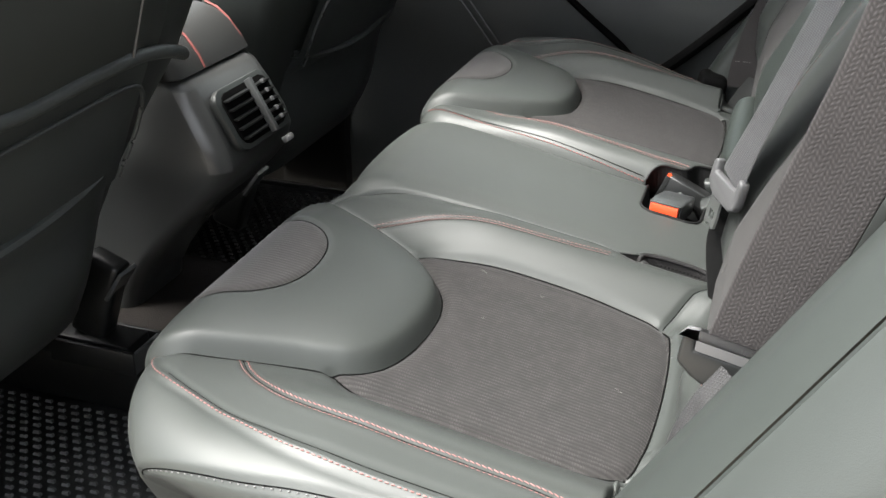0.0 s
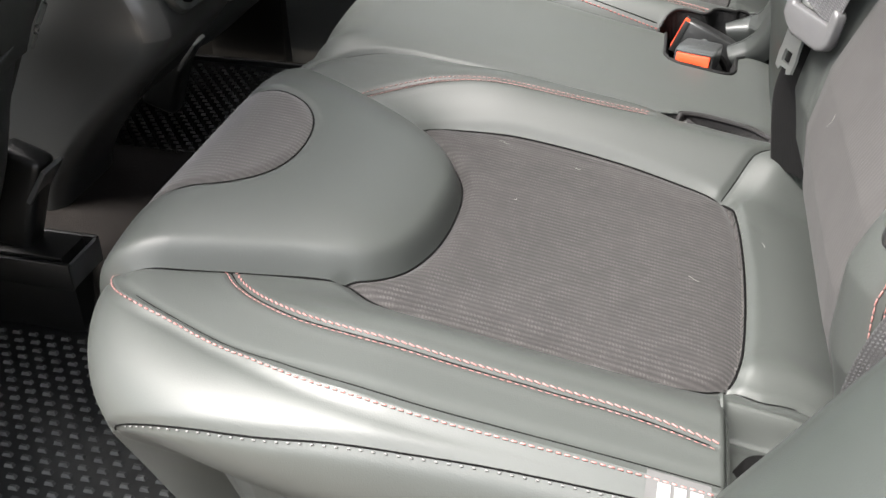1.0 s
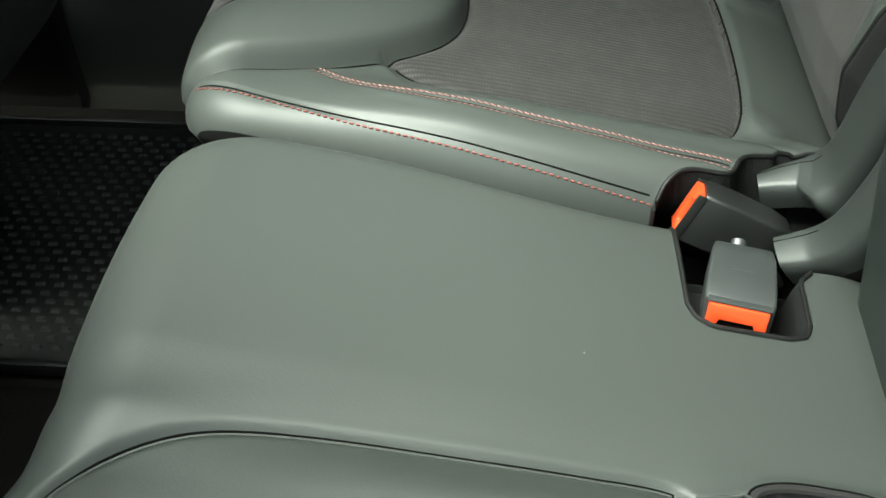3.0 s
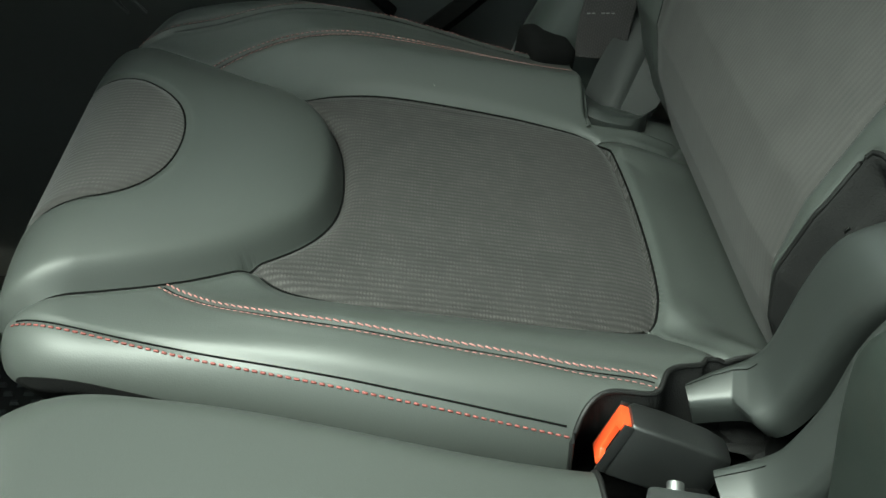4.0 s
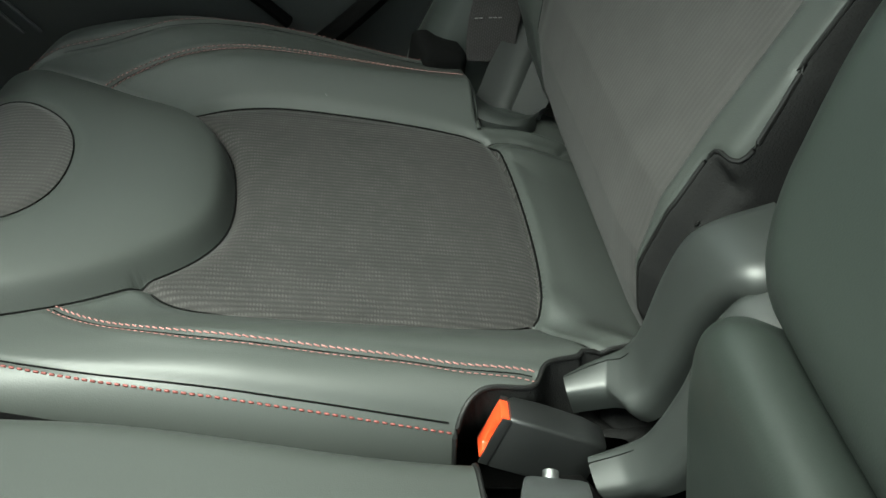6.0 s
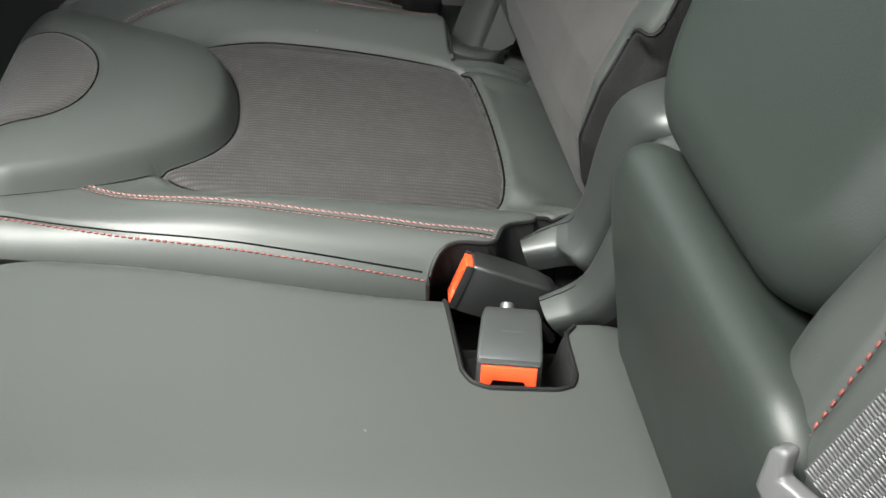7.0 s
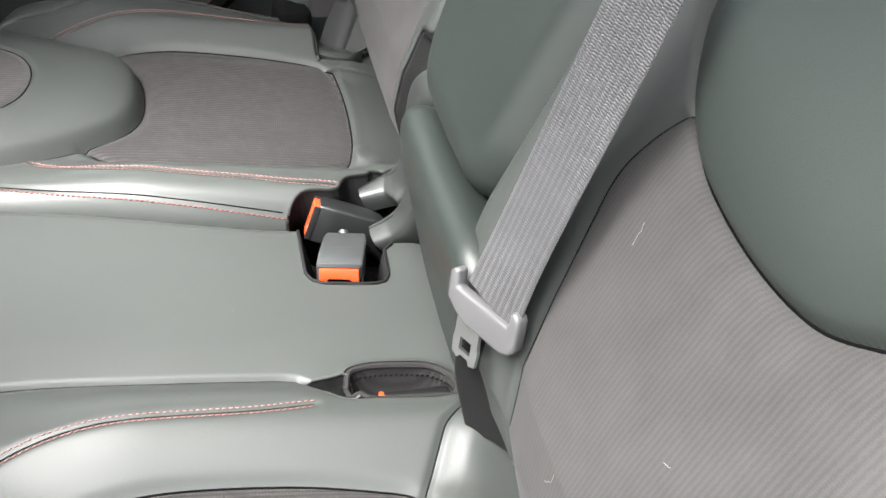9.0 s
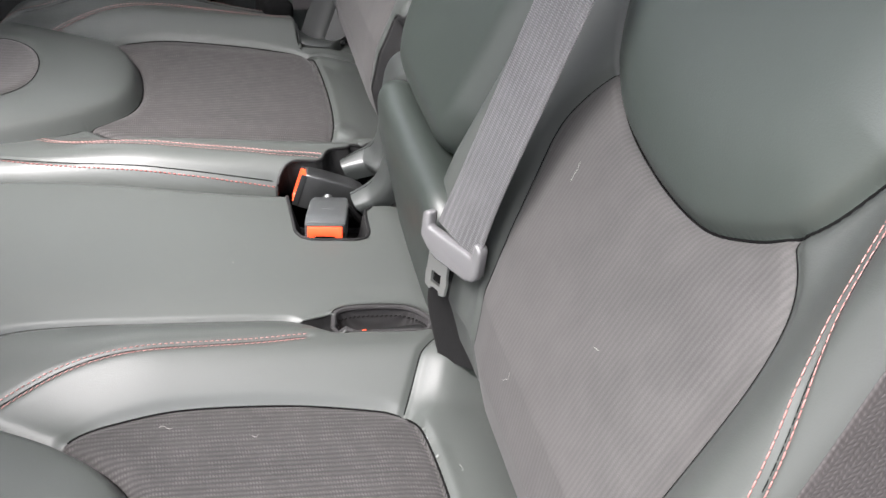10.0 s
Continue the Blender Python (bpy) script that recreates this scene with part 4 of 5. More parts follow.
def tongue(parent, m, bare=True):
    """A latch tongue: a moulded grey bar with a slot, and a steel blade with a hole. Own x: across, own y: up the belt."""
    base = pose(*(-Vector(parent.location))) @ m
    w, h = 0.0335, 0.0085
    # the bar goes round the webbing: a frame of four rounded runs
    loop = [(-w, -h + 0.002), (-w, 0.012), (-w + 0.0025, 0.0155), (-w + 0.008, 0.0165), (-w + 0.009, 0.004), (w - 0.009, 0.004), (w - 0.008, 0.0165), (w - 0.0025, 0.0155), (w, 0.012), (w, -h), (w - 0.004, -0.0145), (w - 0.012, -0.0175), (-w + 0.020, -0.0175), (-w + 0.010, -0.0135)]
    grip = part("handle", extrude_outline(loop, 0.0095, 0.003, base, 3), TONGUE if bare else BLACKBUCKLE, parent, "moulded plastic grip")
    if not bare:
        part("grip_edge", extrude_outline([(x, y) for x, y in loop if y > 0], 0.0045, 0.001, base @ pose(0, 0.001, 0.0045), 2), TONGUE, grip, "pale upper edge")
        return
    blade = [(-0.011, -0.012), (0.011, -0.012), (0.0115, -0.03), (0.0125, -0.034), (0.0115, -0.045), (0.006, -0.047), (0.004, -0.0435), (-0.004, -0.0435), (-0.006, -0.047), (-0.0115, -0.045), (-0.0125, -0.034), (-0.0115, -0.03)]
    bm = bmesh.new()
    hole = [(-0.0055, -0.030), (0.0055, -0.030), (0.0055, -0.0395), (-0.0055, -0.0395)]
    for z in (-0.0012, 0.0012):
        o = [bm.verts.new((x, y, z)) for x, y in blade]
        i = [bm.verts.new((x, y, z)) for x, y in hole]
        es = [bm.edges.new((o[k], o[(k + 1) % len(o)])) for k in range(len(o))] + [bm.edges.new((i[k], i[(k + 1) % 4])) for k in range(4)]
        bmesh.ops.triangle_fill(bm, edges=es, use_beauty=True)
        if z < 0:
            lo, li = o, i
        else:
            for a, b in ((lo, o), (li, i)):
                for k in range(len(a)):
                    j = (k + 1) % len(a)
                    bm.faces.new((a[k], a[j], b[j], b[k]))
    bmesh.ops.transform(bm, matrix=base @ pose(-0.012, 0, 0), verts=bm.verts)
    part("blade", bm, STEEL, grip, "bare steel latch blade", flat=True)


BLACKWEB = ribbed("black_webbing", (0.0050, 0.0050, 0.0050), (0.0018, 0.0018, 0.0018), period=0.0016, cross=0.0020, rough=0.8, spec=0.1, strength=0.4, cord=0.3, dashes=0.5)
belt = thing("seat_belt", (0.475, -0.19, 0.37), "grey woven middle seat belt with grey tongue over the backrest", "seat belt", "seat belts")
ribbon("webbing", [(0.467, -0.223, 0.522), (0.485, -0.231, 0.582), (0.522, -0.244, 0.692), (0.578, -0.261, 0.852), (0.645, -0.276, 1.01)], [(0.42, -0.90, 0)] + [(0.30, -0.95, 0)] * 4, 0.049, WEB, belt)
ribbon("lower_webbing", [(0.476, -0.215, 0.500), (0.4700, -0.208, 0.466), (0.468, -0.203, 0.435), (0.477, -0.198, 0.375)], [(0.72, -0.68, 0)] * 4, 0.046, BLACKWEB, belt)
tongue(belt, axes((0.464, -0.220, 0.517), (0.027, -0.058, 0.0), (0.20, -0.02, 1.0)))

side_belt = thing("seat_belt", (0.47, -0.575, 0.36), "grey-brown herringbone outer seat belt with black tongue beside the door", "seat belt", "seat belts")
MESHWEB = ribbed("black_mesh_webbing", (0.045, 0.045, 0.046), (0.0012, 0.0012, 0.0012), period=0.0020, cross=0.0020, rough=0.6, spec=0.2, strength=0.8, cord=0.0, dashes=0.8, gate=(0.3, 0.7, 0.3, 1.1), step=3.14)
DARKWEB = ribbed("dark_webbing", (0.040, 0.0368, 0.0368), (0.008, 0.0074, 0.0074), period=0.0022, cross=0.0032, rough=0.65, strength=0.4, cord=0.15, dashes=0.7, fill=0.4, step=7.0, gate=(0.2, 0.8, 0.8, 1.1), wobble=1.0, chevron=0.004)
ribbon("webbing", [(0.494, -0.594, 0.555), (0.509, -0.598, 0.62), (0.531, -0.602, 0.70), (0.546, -0.604, 0.76), (0.60, -0.61, 1.0)], [(1.0, -0.12, -0.25)] * 5, 0.048, DARKWEB, side_belt)
ribbon("lower_webbing", [(0.490, -0.604, 0.552), (0.477, -0.609, 0.530), (0.466, -0.608, 0.49), (0.462, -0.604, 0.42)], [(0.75, -0.65, 0.2)] * 4, 0.024, MESHWEB, side_belt)
tongue(side_belt, axes((0.491, -0.592, 0.552), (1.0, -0.15, -0.12), (0.36, 0.0, 0.93)), False)

far_belt = thing("seat_belt", (0.445, 0.588, 0.385), "black woven seat belt anchored beside the far door", "seat belt", "seat belts")
ribbon("webbing", [(0.445, 0.588, 0.375), (0.449, 0.592, 0.42), (0.470, 0.600, 0.50), (0.52, 0.610, 0.62), (0.72, 0.63, 1.0)],
       [(0.98, -0.1, 0)] * 5, 0.048, DARKWEB, far_belt)
for k in range(9):
    part("end_stitching", box(0.0032, 0.0012, 0.001, 0, pose(-0.014 + k * 0.0045, 0.003, 0.034)), GREY_THREAD, far_belt, "pale end stitches") if k not in (2, 6) else None
part("anchor_cover", box(0.045, 0.06, 0.05, 0.012, pose(-0.05, 0.022, -0.02, 0, 8, 10), 3), LINING, far_belt, "black anchor cover")
corner = thing("corner_trim", (0.45, 0.56, 0.33), "satin dark plastic trim curling round the cushion corner below the belt", "side trim")
loops = []
for z, lx, ly, rx, ry, bx, by in ((0.33, 0.420, 0.535, 0.450, 0.526, 0.480, 0.526), (0.35, 0.424, 0.550, 0.460, 0.540, 0.49, 0.535), (0.375, 0.440, 0.575, 0.478, 0.565, 0.51, 0.55), (0.43, 0.480, 0.610, 0.506, 0.585, 0.545, 0.56), (0.55, 0.545, 0.635, 0.572, 0.605, 0.61, 0.575), (0.75, 0.63, 0.66, 0.675, 0.615, 0.72, 0.585), (1.0, 0.77, 0.67, 0.81, 0.62, 0.86, 0.59)):
    row = []
    for k in np.linspace(0, 1, 8):
        row.append((lx + (rx - lx) * k + 0.010 * math.sin(k * math.pi) - 0.45, ly + (ry - ly) * k + 0.006 * math.sin(k * math.pi) - 0.56, z - 0.33))
    for k in np.linspace(0.12, 1, 6):
        row.append((rx + (bx - rx) * k - 0.45, ry + (by - ry) * k - 0.56, z - 0.33))
    loops.append(row)
part("panel", sweep(loops, closed=False, caps=False), CORNERTRIM, corner)
lip = spline([(0.402, 0.552), (0.408, 0.528), (0.422, 0.506), (0.442, 0.497), (0.462, 0.499), (0.478, 0.515)], 6)
part("base_lip", sweep([[(x - 0.45 + dx * 0.6, y - 0.56 + dx, z - 0.33 - 0.17 * (x - 0.44)) for x, y in lip] for dx, z in ((0.0, 0.345), (0.0, 0.358), (0.006, 0.361), (0.016, 0.359), (0.032, 0.350))], closed=False, caps=False), GLOSS, corner, "flat curved lip")
gusset = bmesh.new()
bmesh.ops.create_grid(gusset, x_segments=8, y_segments=8, size=0.5)
for vert in gusset.verts:
    a, b = vert.co.x + 0.5, vert.co.y + 0.5
    top = Vector((0.518, 0.160, 0.540)).lerp(Vector((0.524, 0.108, 0.512)), a)
    low = Vector((0.522, 0.166, 0.50)).lerp(Vector((0.524, 0.108, 0.480)), a)
    vert.co = top.lerp(low, b) + Vector((0.008 * math.sin(a * 3.14), 0, 0)) - Vector(far_back.location)
part("gusset", gusset, BLACKWEB, far_back, "black woven gusset in the notch")

# ---------------- side bolsters and wheel-arch trim ----------------


def side_bolster(sign, label):
    """The padded trim between backrest and door: a rounded section run up the slope."""
    ob = thing("side_trim_bolster", (0.45, sign * 0.62, 0.33), label, "side trim", "side trims")
    loops = []
    ys = [0.606, 0.608, 0.612, 0.620, 0.634, 0.655, 0.68, 0.692, 0.70, 0.708, 0.735, 0.755, 0.765]
    dep = [0.10, 0.045, 0.018, 0.007, 0.0, 0.0, 0.007, 0.012, 0.012, 0.017, 0.032, 0.055, 0.12]
    for z in (0.30, 0.36, 0.42, 0.48, 0.56, 0.66, 0.78, 0.90, 1.02):
        x0 = 0.436 + (z - 0.478) * 0.57 + 0.02 * max(0, (0.40 - z) / 0.1) ** 2
        loops.append([(x0 + d - 0.45, sign * (y - 0.62), z - 0.33) for y, d in zip(ys, dep)])
    part("pad", sweep([row[:8] for row in loops], closed=False, caps=False), TRIM, ob)
    part("outer_panel", sweep([row[8:] for row in loops], closed=False, caps=False), TRIM, ob)
    part("joint", sweep([[(x + 0.0015, y, z) for x, y, z in row[7:9]] for row in loops], closed=False, caps=False), TRIM, ob, "joint between pad and panel")
    return ob


side_bolster(-1, "smooth dark green-black side trim bolster beside the near backrest")
side_bolster(1, "smooth dark green-black side trim bolster beside the far backrest")

# ---------------- floor, sills and shell ----------------
FLOOR = 0.05


def structure(name, bm, mat, label, category, at=(0, 0, 0)):
    ob = part(name, bm, mat)
    ob.location = at
    return tagged(ob, label, category, kind="structure")


def grid_mesh(x0, x1, y0, y1, step, f):
    p, t = sheet(x0, x1, y0, y1, step)
    return np.column_stack([p, f(p[:, 0], p[:, 1])]), t


def floor_height(x, y):
    tunnel = 0.11 * smooth(0.155, 0.125, np.abs(y)) * smooth(0.02, -0.08, x) + 0.03 * smooth(0.16, 0.10, np.abs(y))
    rise = 0.10 * smooth(-0.02, 0.10, x)
    return FLOOR - 0.012 + np.minimum(tunnel, 0.112) + rise


v, f = grid_mesh(-1.6, 0.62, -0.70, 0.70, 0.02, floor_height)
tagged(mesh_object("floor", v, f, CARPET), "dark carpeted cabin floor with a low centre tunnel", "floor", kind="structure")


def rubber_mat(x0, x1, y0, y1, label):
    """A rubber floor mat with a raised rim and rows of small raised bars."""
    ob = thing("floor_mat", ((x0 + x1) / 2, (y0 + y1) / 2, FLOOR), label, "floor mat", "rubber floor mats")
    part("sheet", box(x1 - x0, y1 - y0, 0.006, 0.002), RUBBER, ob)
    for dx, dy, sx, sy in ((0, -(y1 - y0) / 2, x1 - x0, 0.008), (0, (y1 - y0) / 2, x1 - x0, 0.008), (-(x1 - x0) / 2, 0, 0.008, y1 - y0), ((x1 - x0) / 2, 0, 0.008, y1 - y0)):
        part("rim", box(sx, sy, 0.016, 0.003, pose(dx, dy, 0.004)), RUBBER, ob)
    verts, faces = [], []
    bar = [(-1, -1, 0), (1, -1, 0), (1, 1, 0), (-1, 1, 0), (-0.7, -0.6, 1), (0.7, -0.6, 1), (0.7, 0.6, 1), (-0.7, 0.6, 1)]
    quads = [(4, 5, 6, 7), (0, 1, 5, 4), (1, 2, 6, 5), (2, 3, 7, 6), (3, 0, 4, 7)]
    pitch = 0.021
    nx, ny = int((x1 - x0 - 0.03) / pitch), int((y1 - y0 - 0.03) / (pitch * 0.62))
    for i in range(nx):
        for j in range(ny):
            cx = -(nx - 1) * pitch / 2 + i * pitch + (pitch / 2 if j % 2 else 0)
            cy = -(ny - 1) * pitch * 0.31 + j * pitch * 0.62
            b = len(verts)
            verts += [(cx + a * 0.0052, cy + c * 0.0026, 0.003 + h * 0.004) for a, c, h in bar]
            faces += [tuple(b + k for k in q) for q in quads]
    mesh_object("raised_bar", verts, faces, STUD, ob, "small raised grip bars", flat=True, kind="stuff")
    return ob


rubber_mat(-0.62, 0.0, -0.62, -0.158, "black rubber floor mat with small raised bars, before the near seat")
rubber_mat(-0.60, 0.0, 0.222, 0.64, "black rubber floor mat with small raised bars, before the far seat")

structure("bench_base", box(0.40, 1.16, 0.16, 0.02, pose(0.32, 0, 0.13)), PLASTIC, "black plastic base under the rear bench", "seat base")
structure("door_sill", box(2.6, 0.10, 0.10, 0.02, pose(-0.3, -0.76, 0.0)), TRIM, "dark plastic door sill trim", "sill")
structure("ground", box(40, 40, 0.02, 0, pose(0, 0, -0.36)), GROUND, "pale brown dusty pavement beside the car", "ground")
# Unseen wall, added to keep horizon sky off the near cushion side.
structure("horizon_screen", box(30, 0.2, 2.3, 0.02, pose(0, -6.0, 0.79)), GROUND, "unseen low pale brown wall added to block the bright horizon", "wall")
# The gap between these slabs is made up, sized to light the bench.
roof = bmesh.new()
for sx, sy, cx, cy in ((0.65, 1.30, -1.37, 0), (0.98, 1.30, 0.71, 0), (1.27, 0.09, -0.41, -0.605), (1.27, 0.56, -0.41, 0.37)):
    bmesh.ops.create_cube(roof, size=1, matrix=Matrix.Translation((cx, cy, 1.30)) @ Matrix.Diagonal((sx, sy, 0.04, 1)))
structure("ceiling", roof, HEADLINER, "grey cloth headliner round an unseen opening added to let light in", "ceiling")
structure("wall_rear", box(0.04, 1.4, 0.85, 0.01, pose(0.95, 0, 0.43)), PLASTIC, "dark load space wall behind the bench", "wall")
structure("window_rear", box(0.008, 1.36, 0.42, 0.001, pose(0.95, 0, 1.068)), TINT, "dark tinted rear window", "window")
structure("wall_front", box(0.06, 1.4, 0.75, 0.02, pose(-1.55, 0, 0.40)), PLASTIC, "dark dashboard wall", "wall")
structure("wall_side_rear", box(0.62, 0.05, 1.34, 0.01, pose(0.935, -0.76, 0.67)), PAINT, "grey body side behind the door opening", "body side")

# far side: door, pillar
far_door = thing("rear_door", (0.0, 0.72, 0.05), "dark closed rear door with armrest and padded panel", "car door")
loops = []
for z, y in ((-0.10, 0.03), (0.08, 0.02), (0.20, 0.025), (0.30, 0.012), (0.36, -0.005), (0.42, 0.0), (0.55, 0.02), (0.68, 0.035)):
    loops.append([(x, y, z) for x in np.linspace(-0.36, 0.47, 12)])
part("panel", sweep(loops, closed=False, caps=False), DOORTRIM, far_door)
part("window", box(0.70, 0.006, 0.56, 0.001, pose(0.05, 0.035, 0.95)), TINT, far_door, "dark tinted side window")
for width, run in ((0.030, [(0.47, 0.468), (0.44, 0.44), (0.385, 0.385), (0.32, 0.325), (0.27, 0.285)]), (0.018, [(0.10, 0.445), (0.13, 0.42), (0.175, 0.385), (0.22, 0.35), (0.25, 0.32)])):
    band = [(x, -0.012 - 0.004 * math.sin(k * 0.8), z) for k, (x, z) in enumerate(run)]
    part("seal_strip", tube(spline(band, 6), width / 2, 10, 0.7), SEAM, far_door, "black rubber strip across the door panel")
for off in (0.0, 0.018):
    part("pocket_edge", tube([(-0.125 + off, -0.010, 0.45), (-0.07 + off, -0.012, 0.385), (-0.02 + off, -0.010, 0.32)], 0.0022, 8), GREY, far_door, "thin grey pocket edge")
part("armrest", box(0.46, 0.06, 0.05, 0.02, pose(0.02, -0.01, 0.50)), DOORTRIM, far_door, "padded door armrest")
part("frame", box(0.06, 0.05, 0.54, 0.01, pose(-0.33, 0.03, 0.93)), PLASTIC, far_door)
part("frame", box(0.06, 0.05, 0.54, 0.01, pose(0.43, 0.03, 0.93)), PLASTIC, far_door)
structure("wall_far_rear", box(0.60, 0.05, 1.34, 0.01, pose(0.76, 0.785, 0.67)), PLASTIC, "dark rear quarter trim", "wall")
structure("wall_far_front", box(1.2, 0.05, 0.85, 0.01, pose(-0.98, 0.78, 0.28)), PLASTIC, "dark front door trim on the far side", "wall")
structure("pillar_far", box(0.16, 0.06, 1.29, 0.02, pose(-0.42, 0.75, 0.65)), PLASTIC, "dark centre pillar trim", "pillar")

# ---------------- front seats and console ----------------


def front_seat(y0, y1, inner, label):
    """A front seat from behind: padded back that widens upwards on its inner side, shell panel, map pocket, hinge cover and rail."""
    cy, w = (y0 + y1) / 2, y1 - y0
    ob = thing("front_seat", (-0.45, cy, FLOOR), label, "car seat", "front seats")

    def at(x, y, z):
        """A point by its height and its place across, counted towards the car's middle."""
        return (x + 0.45, inner * y, z - FLOOR)

    def skin(z):
        return -0.26 + (min(z, 0.62) - 0.32) * 0.45 + max(z - 0.62, 0) * 0.28

    loops = []
    for z, edge, thick in ((0.22, 0.195, 0.08), (0.29, 0.213, 0.12), (0.36, 0.228, 0.14), (0.43, 0.242, 0.15), (0.50, 0.272, 0.15), (0.56, 0.304, 0.15), (0.66, 0.325, 0.14), (0.78, 0.31, 0.13), (0.88, 0.26, 0.12), (0.95, 0.19, 0.10), (0.975, 0.14, 0.06)):
        x = skin(z) - 0.008
        lo = -w / 2 * min(1.0, edge / 0.24)
        mid, hw = (edge + lo) / 2, (edge - lo) / 2
        loop = []
        for k in np.linspace(0, 2 * math.pi, 48, endpoint=False):
            c, s = math.cos(k), math.sin(k)
            loop.append(at(x - thick / 2 + math.copysign(abs(c) ** 0.35, c) * thick / 2, mid + math.copysign(abs(s) ** 0.35, s) * hw, z))
        loops.append(loop)
    part("backrest", sweep(loops), LEATHER, ob, "dark leather padded back")

    def panel(name, z0, z1, v0, v1, proud, mat, label, bow=0.0):
        rows = []
        for k in np.linspace(0, 1, 9):
            z = z0 + (z1 - z0) * k
            rows.append([at(skin(z) + proud * (1 - abs(t) ** 6) * (0.35 + 0.65 * math.sin(math.pi * min(k * 1.2 + 0.1, 1))), (v0 + v1) / 2 + t * (v1 - v0) / 2, z + bow * k * t * t) for t in np.linspace(-1, 1, 21)])
        part(name, sweep(rows, closed=False, caps=False), mat, ob, label)
        return np.array(rows[-1])

    panel("upper_panel", 0.588, 0.86, -0.22, 0.20, 0.020, LEATHER, "smooth green-black upper back panel")
    panel("back_panel", 0.43, 0.582, -0.23, 0.19, 0.012, FRONTBACK, "black vinyl back panel")
    lip = panel("map_pocket", 0.24, 0.432, -0.23, 0.192, 0.034, FRONTBACK, "black vinyl map pocket", 0.03)
    part("pocket_lip", tube(lip, 0.007, 8), FRONTBACK, ob, "rolled pocket edge")
    roll = spline([at(skin(z) + 0.012, v, z) for v, z in ((-0.23, 0.578), (-0.12, 0.590), (-0.03, 0.586), (0.06, 0.592), (0.14, 0.594), (0.20, 0.585), (0.24, 0.572))], 8)
    part("seam_roll", tube(roll, 0.008, 10), FRONTBACK, ob, "thick rolled seam")
    inset = spline([at(skin(z) + 0.010, v, z) for v, z in ((-0.22, 0.545), (-0.03, 0.552), (0.10, 0.559), (0.155, 0.557), (0.180, 0.540), (0.188, 0.50), (0.182, 0.462), (0.178, 0.44))], 8)
    part("inset_seam", tube(inset, 0.0028, 8), FRONTBACK, ob, "fine raised panel seam")
    part("upper_seam", tube([at(skin(z) + 0.021, 0.12, z) for z in (0.60, 0.66, 0.72, 0.80)], 0.0016, 6), GREY, ob, "upright seam")
    part("cushion", box(0.46, w * 0.98, 0.12, 0.04, pose(-0.16, 0, 0.22)), LEATHER, ob)
    part("seat_base", box(0.36, w * 0.80, 0.10, 0.02, pose(-0.16, 0, 0.12)), PLASTIC, ob)
    part("hinge_cover", box(0.052, 0.034, 0.125, 0.010, pose(*at(-0.297, 0.2375, 0.238), 0, 20, 0), 3), PLASTIC, ob, "black side hinge cover")
    part("hinge_edge", box(0.006, 0.036, 0.05, 0.002, pose(*at(-0.262, 0.2375, 0.262), 0, 34, 0), 2), GREY, ob, "narrow grey edge")
    if inner > 0:
        part("rail", box(0.32, 0.05, 0.034, 0.006, pose(*at(-0.405, 0.235, 0.166))), PLASTIC, ob)
        part("rail_foot", box(0.30, 0.052, 0.10, 0.022, pose(*at(-0.405, 0.262, 0.10))), PLASTIC, ob)
    for k in ((-1, 1) if inner > 0 else ()):
        part("rail_side", box(0.13, 0.006, 0.034, 0.002, pose(*at(-0.298, 0.235 + k * 0.03, 0.163))), PLASTIC, ob)
    if inner > 0:
        part("rail_end", box(0.005, 0.062, 0.03, 0.002, pose(*at(-0.235, 0.235, 0.163))), GREY, ob, "grey rail end")
    return ob


front_seat(-0.66, -0.155, 1, "dark leather front seat with black vinyl back panel and map pocket")
front_seat(0.20, 0.66, -1, "dark leather front seat with black vinyl back panel")

console = thing("centre_console", (-0.30, 0.01, FLOOR), "dark satin centre console with rear air vent", "console")
rows = []
for z, x, hw in ((0.08, -0.335, 0.074), (0.12, -0.328, 0.074), (0.15, -0.312, 0.075), (0.19, -0.283, 0.078), (0.23, -0.246, 0.083), (0.27, -0.205, 0.090), (0.305, -0.168, 0.097), (0.33, -0.148, 0.102), (0.355, -0.143, 0.106), (0.38, -0.152, 0.106), (0.42, -0.174, 0.102), (0.445, -0.189, 0.098), (0.455, -0.202, 0.094)):
    loop = []
    xc, r = x + 0.30, 0.026
    for a in (0, 30, 60, 90):
        loop.append((xc - r + r * math.cos(radians(a)), hw - r + r * math.sin(radians(a)), z))
    loop += [(-0.75, hw, z), (-0.75, -hw, z)]
    for a in (270, 300, 330, 360):
        loop.append((xc - r + r * math.cos(radians(a)), -hw + r + r * math.sin(radians(a)), z))
    rows.append(loop)
part("body", sweep(rows), CONSOLE, console)
strip = []
for z, x, hw in ((0.345, -0.144, 0.1045), (0.36, -0.1448, 0.106), (0.38, -0.152, 0.106), (0.40, -0.163, 0.104), (0.42, -0.174, 0.102), (0.445, -0.189, 0.098)):
    strip.append([(x + 0.30 - 0.026 + 0.0275 * math.cos(radians(a)), -hw + 0.026 + 0.0275 * math.sin(radians(a)), z) for a in (285, 300, 315, 330, 345, 355)])
part("corner_strip", sweep(strip, closed=False, caps=False), STRIP, console, "brushed silver-grey corner strip")
lid_rows = []
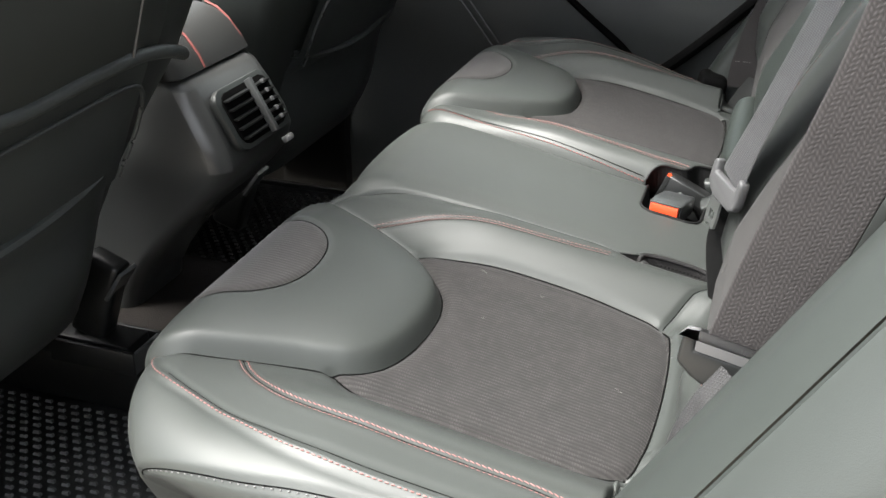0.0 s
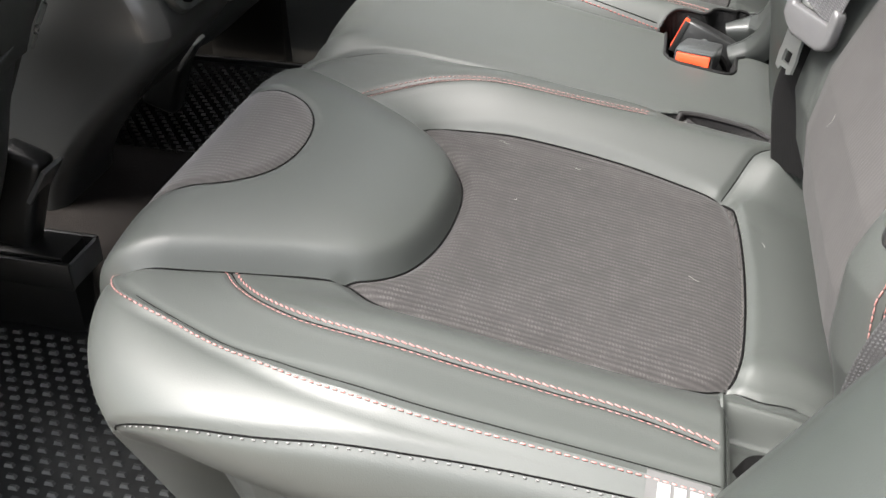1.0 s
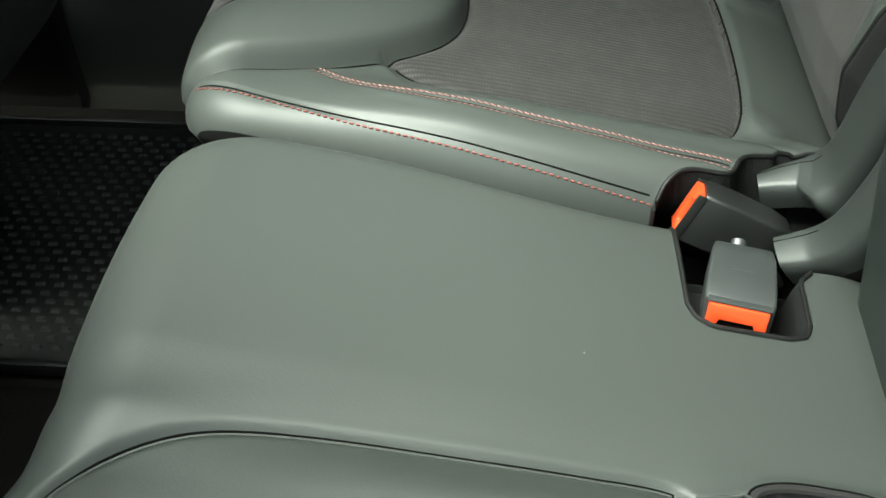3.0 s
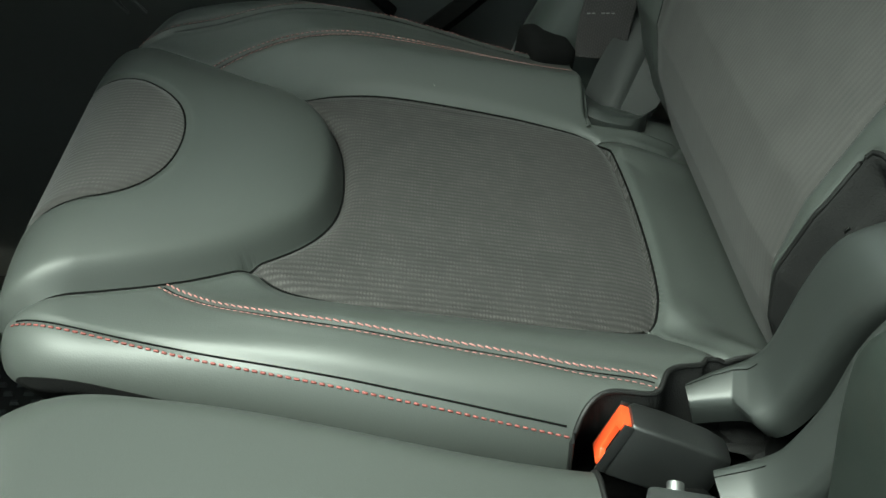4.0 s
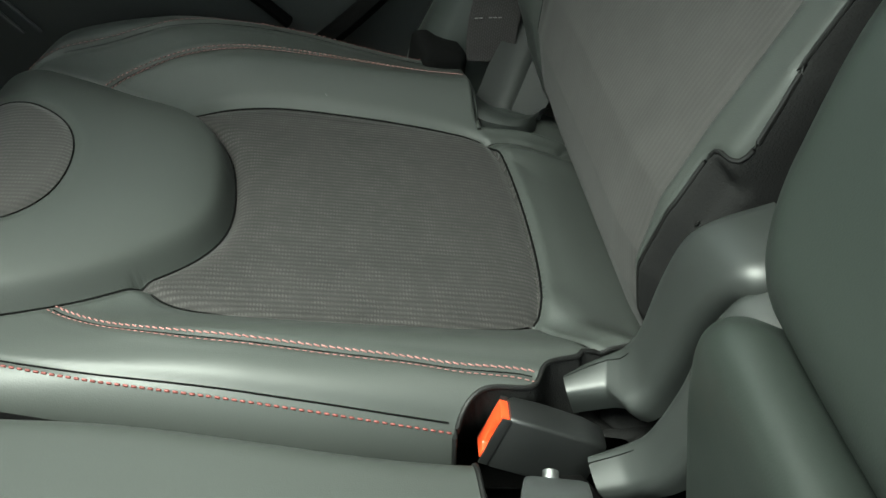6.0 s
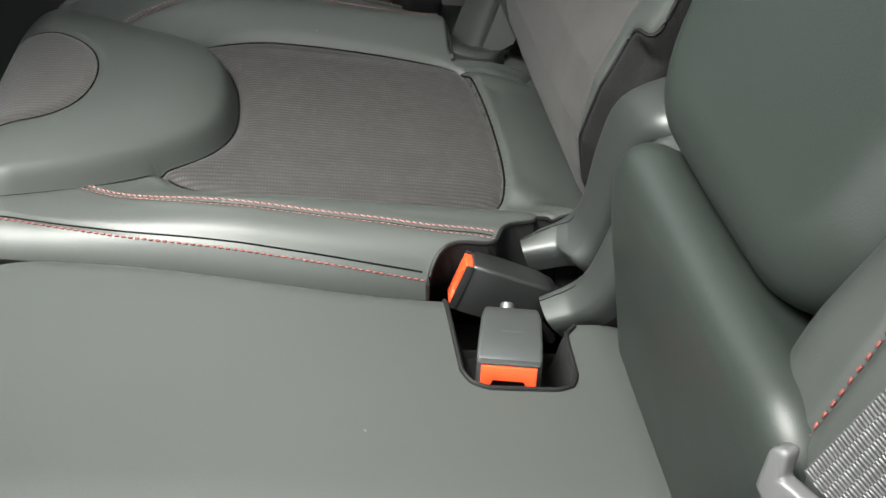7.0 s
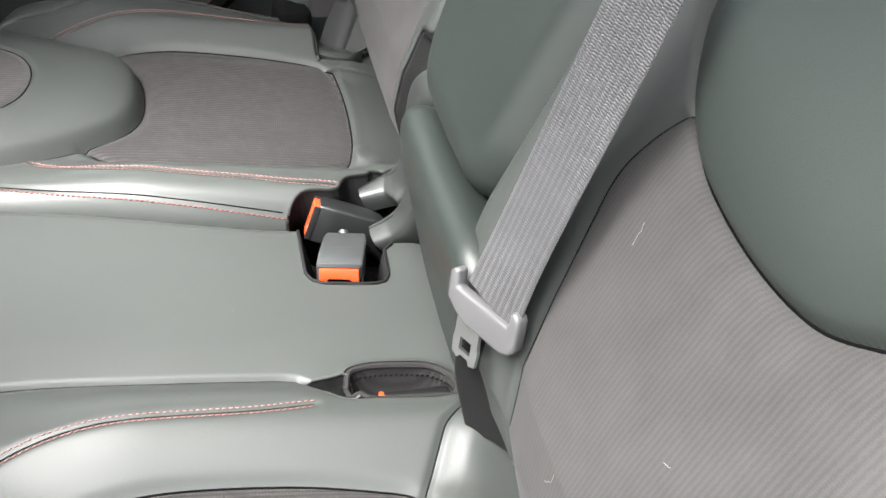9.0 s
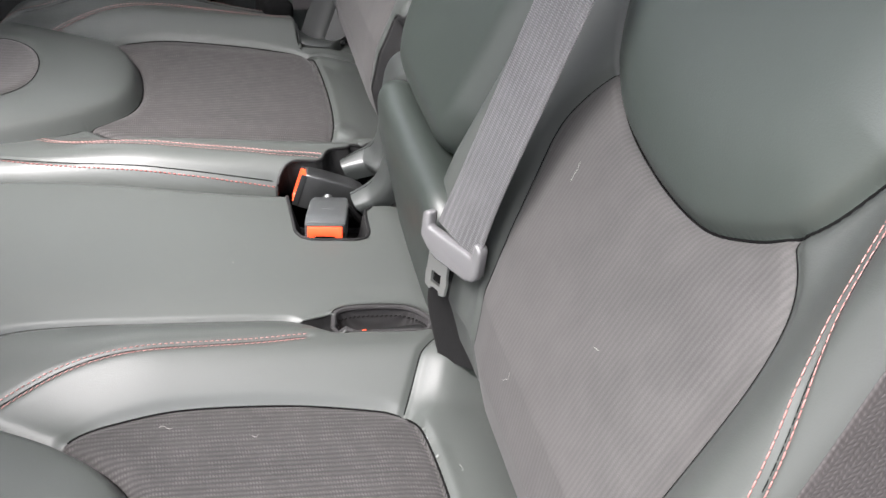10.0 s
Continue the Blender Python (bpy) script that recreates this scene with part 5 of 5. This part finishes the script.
for z, x, hw in ((0.4565, 0.095, 0.095), (0.459, 0.099, 0.097), (0.475, 0.091, 0.097), (0.497, 0.074, 0.095), (0.509, 0.058, 0.091), (0.516, 0.040, 0.084), (0.519, 0.015, 0.070)):
    arc = [(x - 0.018 + 0.018 * math.cos(radians(a)), hw - 0.018 + 0.018 * math.sin(radians(a)), z) for a in (0, 30, 60, 90)]
    lid_rows.append(arc + [(-0.41, hw, z), (-0.41, -hw, z)] + [(px, -py, pz) for px, py, pz in reversed(arc)])
lid = part("lid", sweep(lid_rows), LIDLEATHER, console, "padded leather lid with red stitching")
for y, k in ((-0.030, 0.0), (0.083, -0.004)):
    part("lid_stitching", tube([(0.099 + k, y, 0.460), (0.092 + k, y, 0.476), (0.0755 + k, y, 0.498), (0.060 + k, y, 0.5105), (0.042 + k, y, 0.5175)], 0.0017, 6), THREAD2, lid, "dark red thread")
vent_m = pose(0.146, -0.004, 0.400, 0, -29, 0)
rim = [(-0.052, -0.042), (0.052, -0.042), (0.064, -0.037), (0.070, -0.025), (0.070, 0.027), (0.063, 0.038), (0.052, 0.043), (-0.052, 0.043), (-0.063, 0.038), (-0.070, 0.027), (-0.070, -0.025), (-0.064, -0.037)]
vent = part("air_vent", extrude_outline(rim, 0.012, 0.004, vent_m @ pose(0, 0, 0, 90, 0, 90)), GLOSS, console, "satin vent surround")
part("vent_opening", extrude_outline([(x * 0.86, y * 0.84) for x, y in rim], 0.004, 0.001, vent_m @ pose(0.0055, 0, 0) @ pose(0, 0, 0, 90, 0, 90)), SEAM, vent)
for k in range(5):
    part("vent_slat", box(0.012, 0.112, 0.0028, 0.001, vent_m @ pose(0.008, 0, -0.026 + k * 0.013, 0, 18, 0)), PLASTIC, vent)
    part("slat_tab", box(0.004, 0.006, 0.006, 0.001, vent_m @ pose(0.014, 0.036, -0.026 + k * 0.013)), TONGUE, vent, "small pale slat tab")
part("vent_blade", box(0.010, 0.008, 0.076, 0.002, vent_m @ pose(0.016, 0.004, 0)), GREY, vent, "grey upright vent blade")
part("vent_switch", box(0.010, 0.018, 0.009, 0.003, vent_m @ pose(0.010, 0.030, -0.056)), TONGUE, console, "small grey thumb wheel")
socket = part("socket_panel", box(0.008, 0.10, 0.09, 0.003, pose(0.088, 0.045, 0.268, 0, 40, 0)), PLASTIC, console, "black socket panel")
for k in range(3):
    part("symbol", box(0.001, 0.010, 0.004, 0, pose(0.105 - k * 0.010, 0.03, 0.283 - k * 0.012, 0, 40, 0)), GREY, socket, "small pale symbol")

# ---------------- small things on the near cushion ----------------
tag = thing("fabric_label", (0.386, -0.62, 0.36), "small grey sewn label with white print on the cushion seam", "label")
tag_rows, bars = [], []
for k in np.linspace(0, 1, 6):
    tag_rows.append(near_surf(np.array([[0.376 + 0.034 * t, -(SIDE_IN + 0.006 + 0.022 * k)] for t in np.linspace(0, 1, 8)])) + np.array([0, -0.0012, 0.0012]) - np.array(tag.location))
part("cloth", sweep(tag_rows, closed=False, caps=False), LABEL, tag)
for i in range(2):
    for t0, t1 in ((0.18, 0.38), (0.44, 0.62), (0.68, 0.88)):
        rows = []
        for k in np.linspace(0.18 + 0.38 * i, 0.18 + 0.38 * i + 0.24, 3):
            rows.append(near_surf(np.array([[0.376 + 0.034 * t, -(SIDE_IN + 0.006 + 0.022 * k)] for t in np.linspace(t0, t1, 4)])) + np.array([0, -0.0018, 0.0018]) - np.array(tag.location))
        part("print", sweep(rows, closed=False, caps=False), WHITE, tag, "white printed bar")

rng = random.Random(4)


def lint(surf, uv, size, away):
    """A curled hair of lint lying on the cloth."""
    a = rng.uniform(0, 6.28)
    pts = []
    for k in range(7):
        a += rng.uniform(-0.9, 0.9)
        uv = (uv[0] + math.cos(a) * size / 6, uv[1] + math.sin(a) * size / 6)
        pts.append(uv)
    q = surf(np.array(pts)) + np.array(away) * 0.0008
    ob = thing("lint", tuple(q[0]), "pale curled hair of lint lying on the cloth", "lint", "lint hairs")
    part("hair", tube(spline(q - q[0], 4), 0.00017, 5), LINT, ob)


for uv, size in (((0.232, 0.118), 0.011), ((0.305, 0.105), 0.006), ((0.395, -0.01), 0.009), ((0.452, 0.062), 0.007), ((0.26, 0.03), 0.004)):
    lint(near_surf, uv, size, (0, 0, 1))
for uv, size in (((0.494, 0.014), 0.016), ((0.596, 0.068), 0.013), ((0.56, -0.05), 0.006)):
    lint(near_back_surf, uv, size, (-0.87, 0, 0.48))
for uv, size in (((0.287, -0.148), 0.002), ((0.30, 0.31), 0.002)):
    lint(near_surf if uv[1] > 0 else far_surf, uv, size, (0, 0, 1))
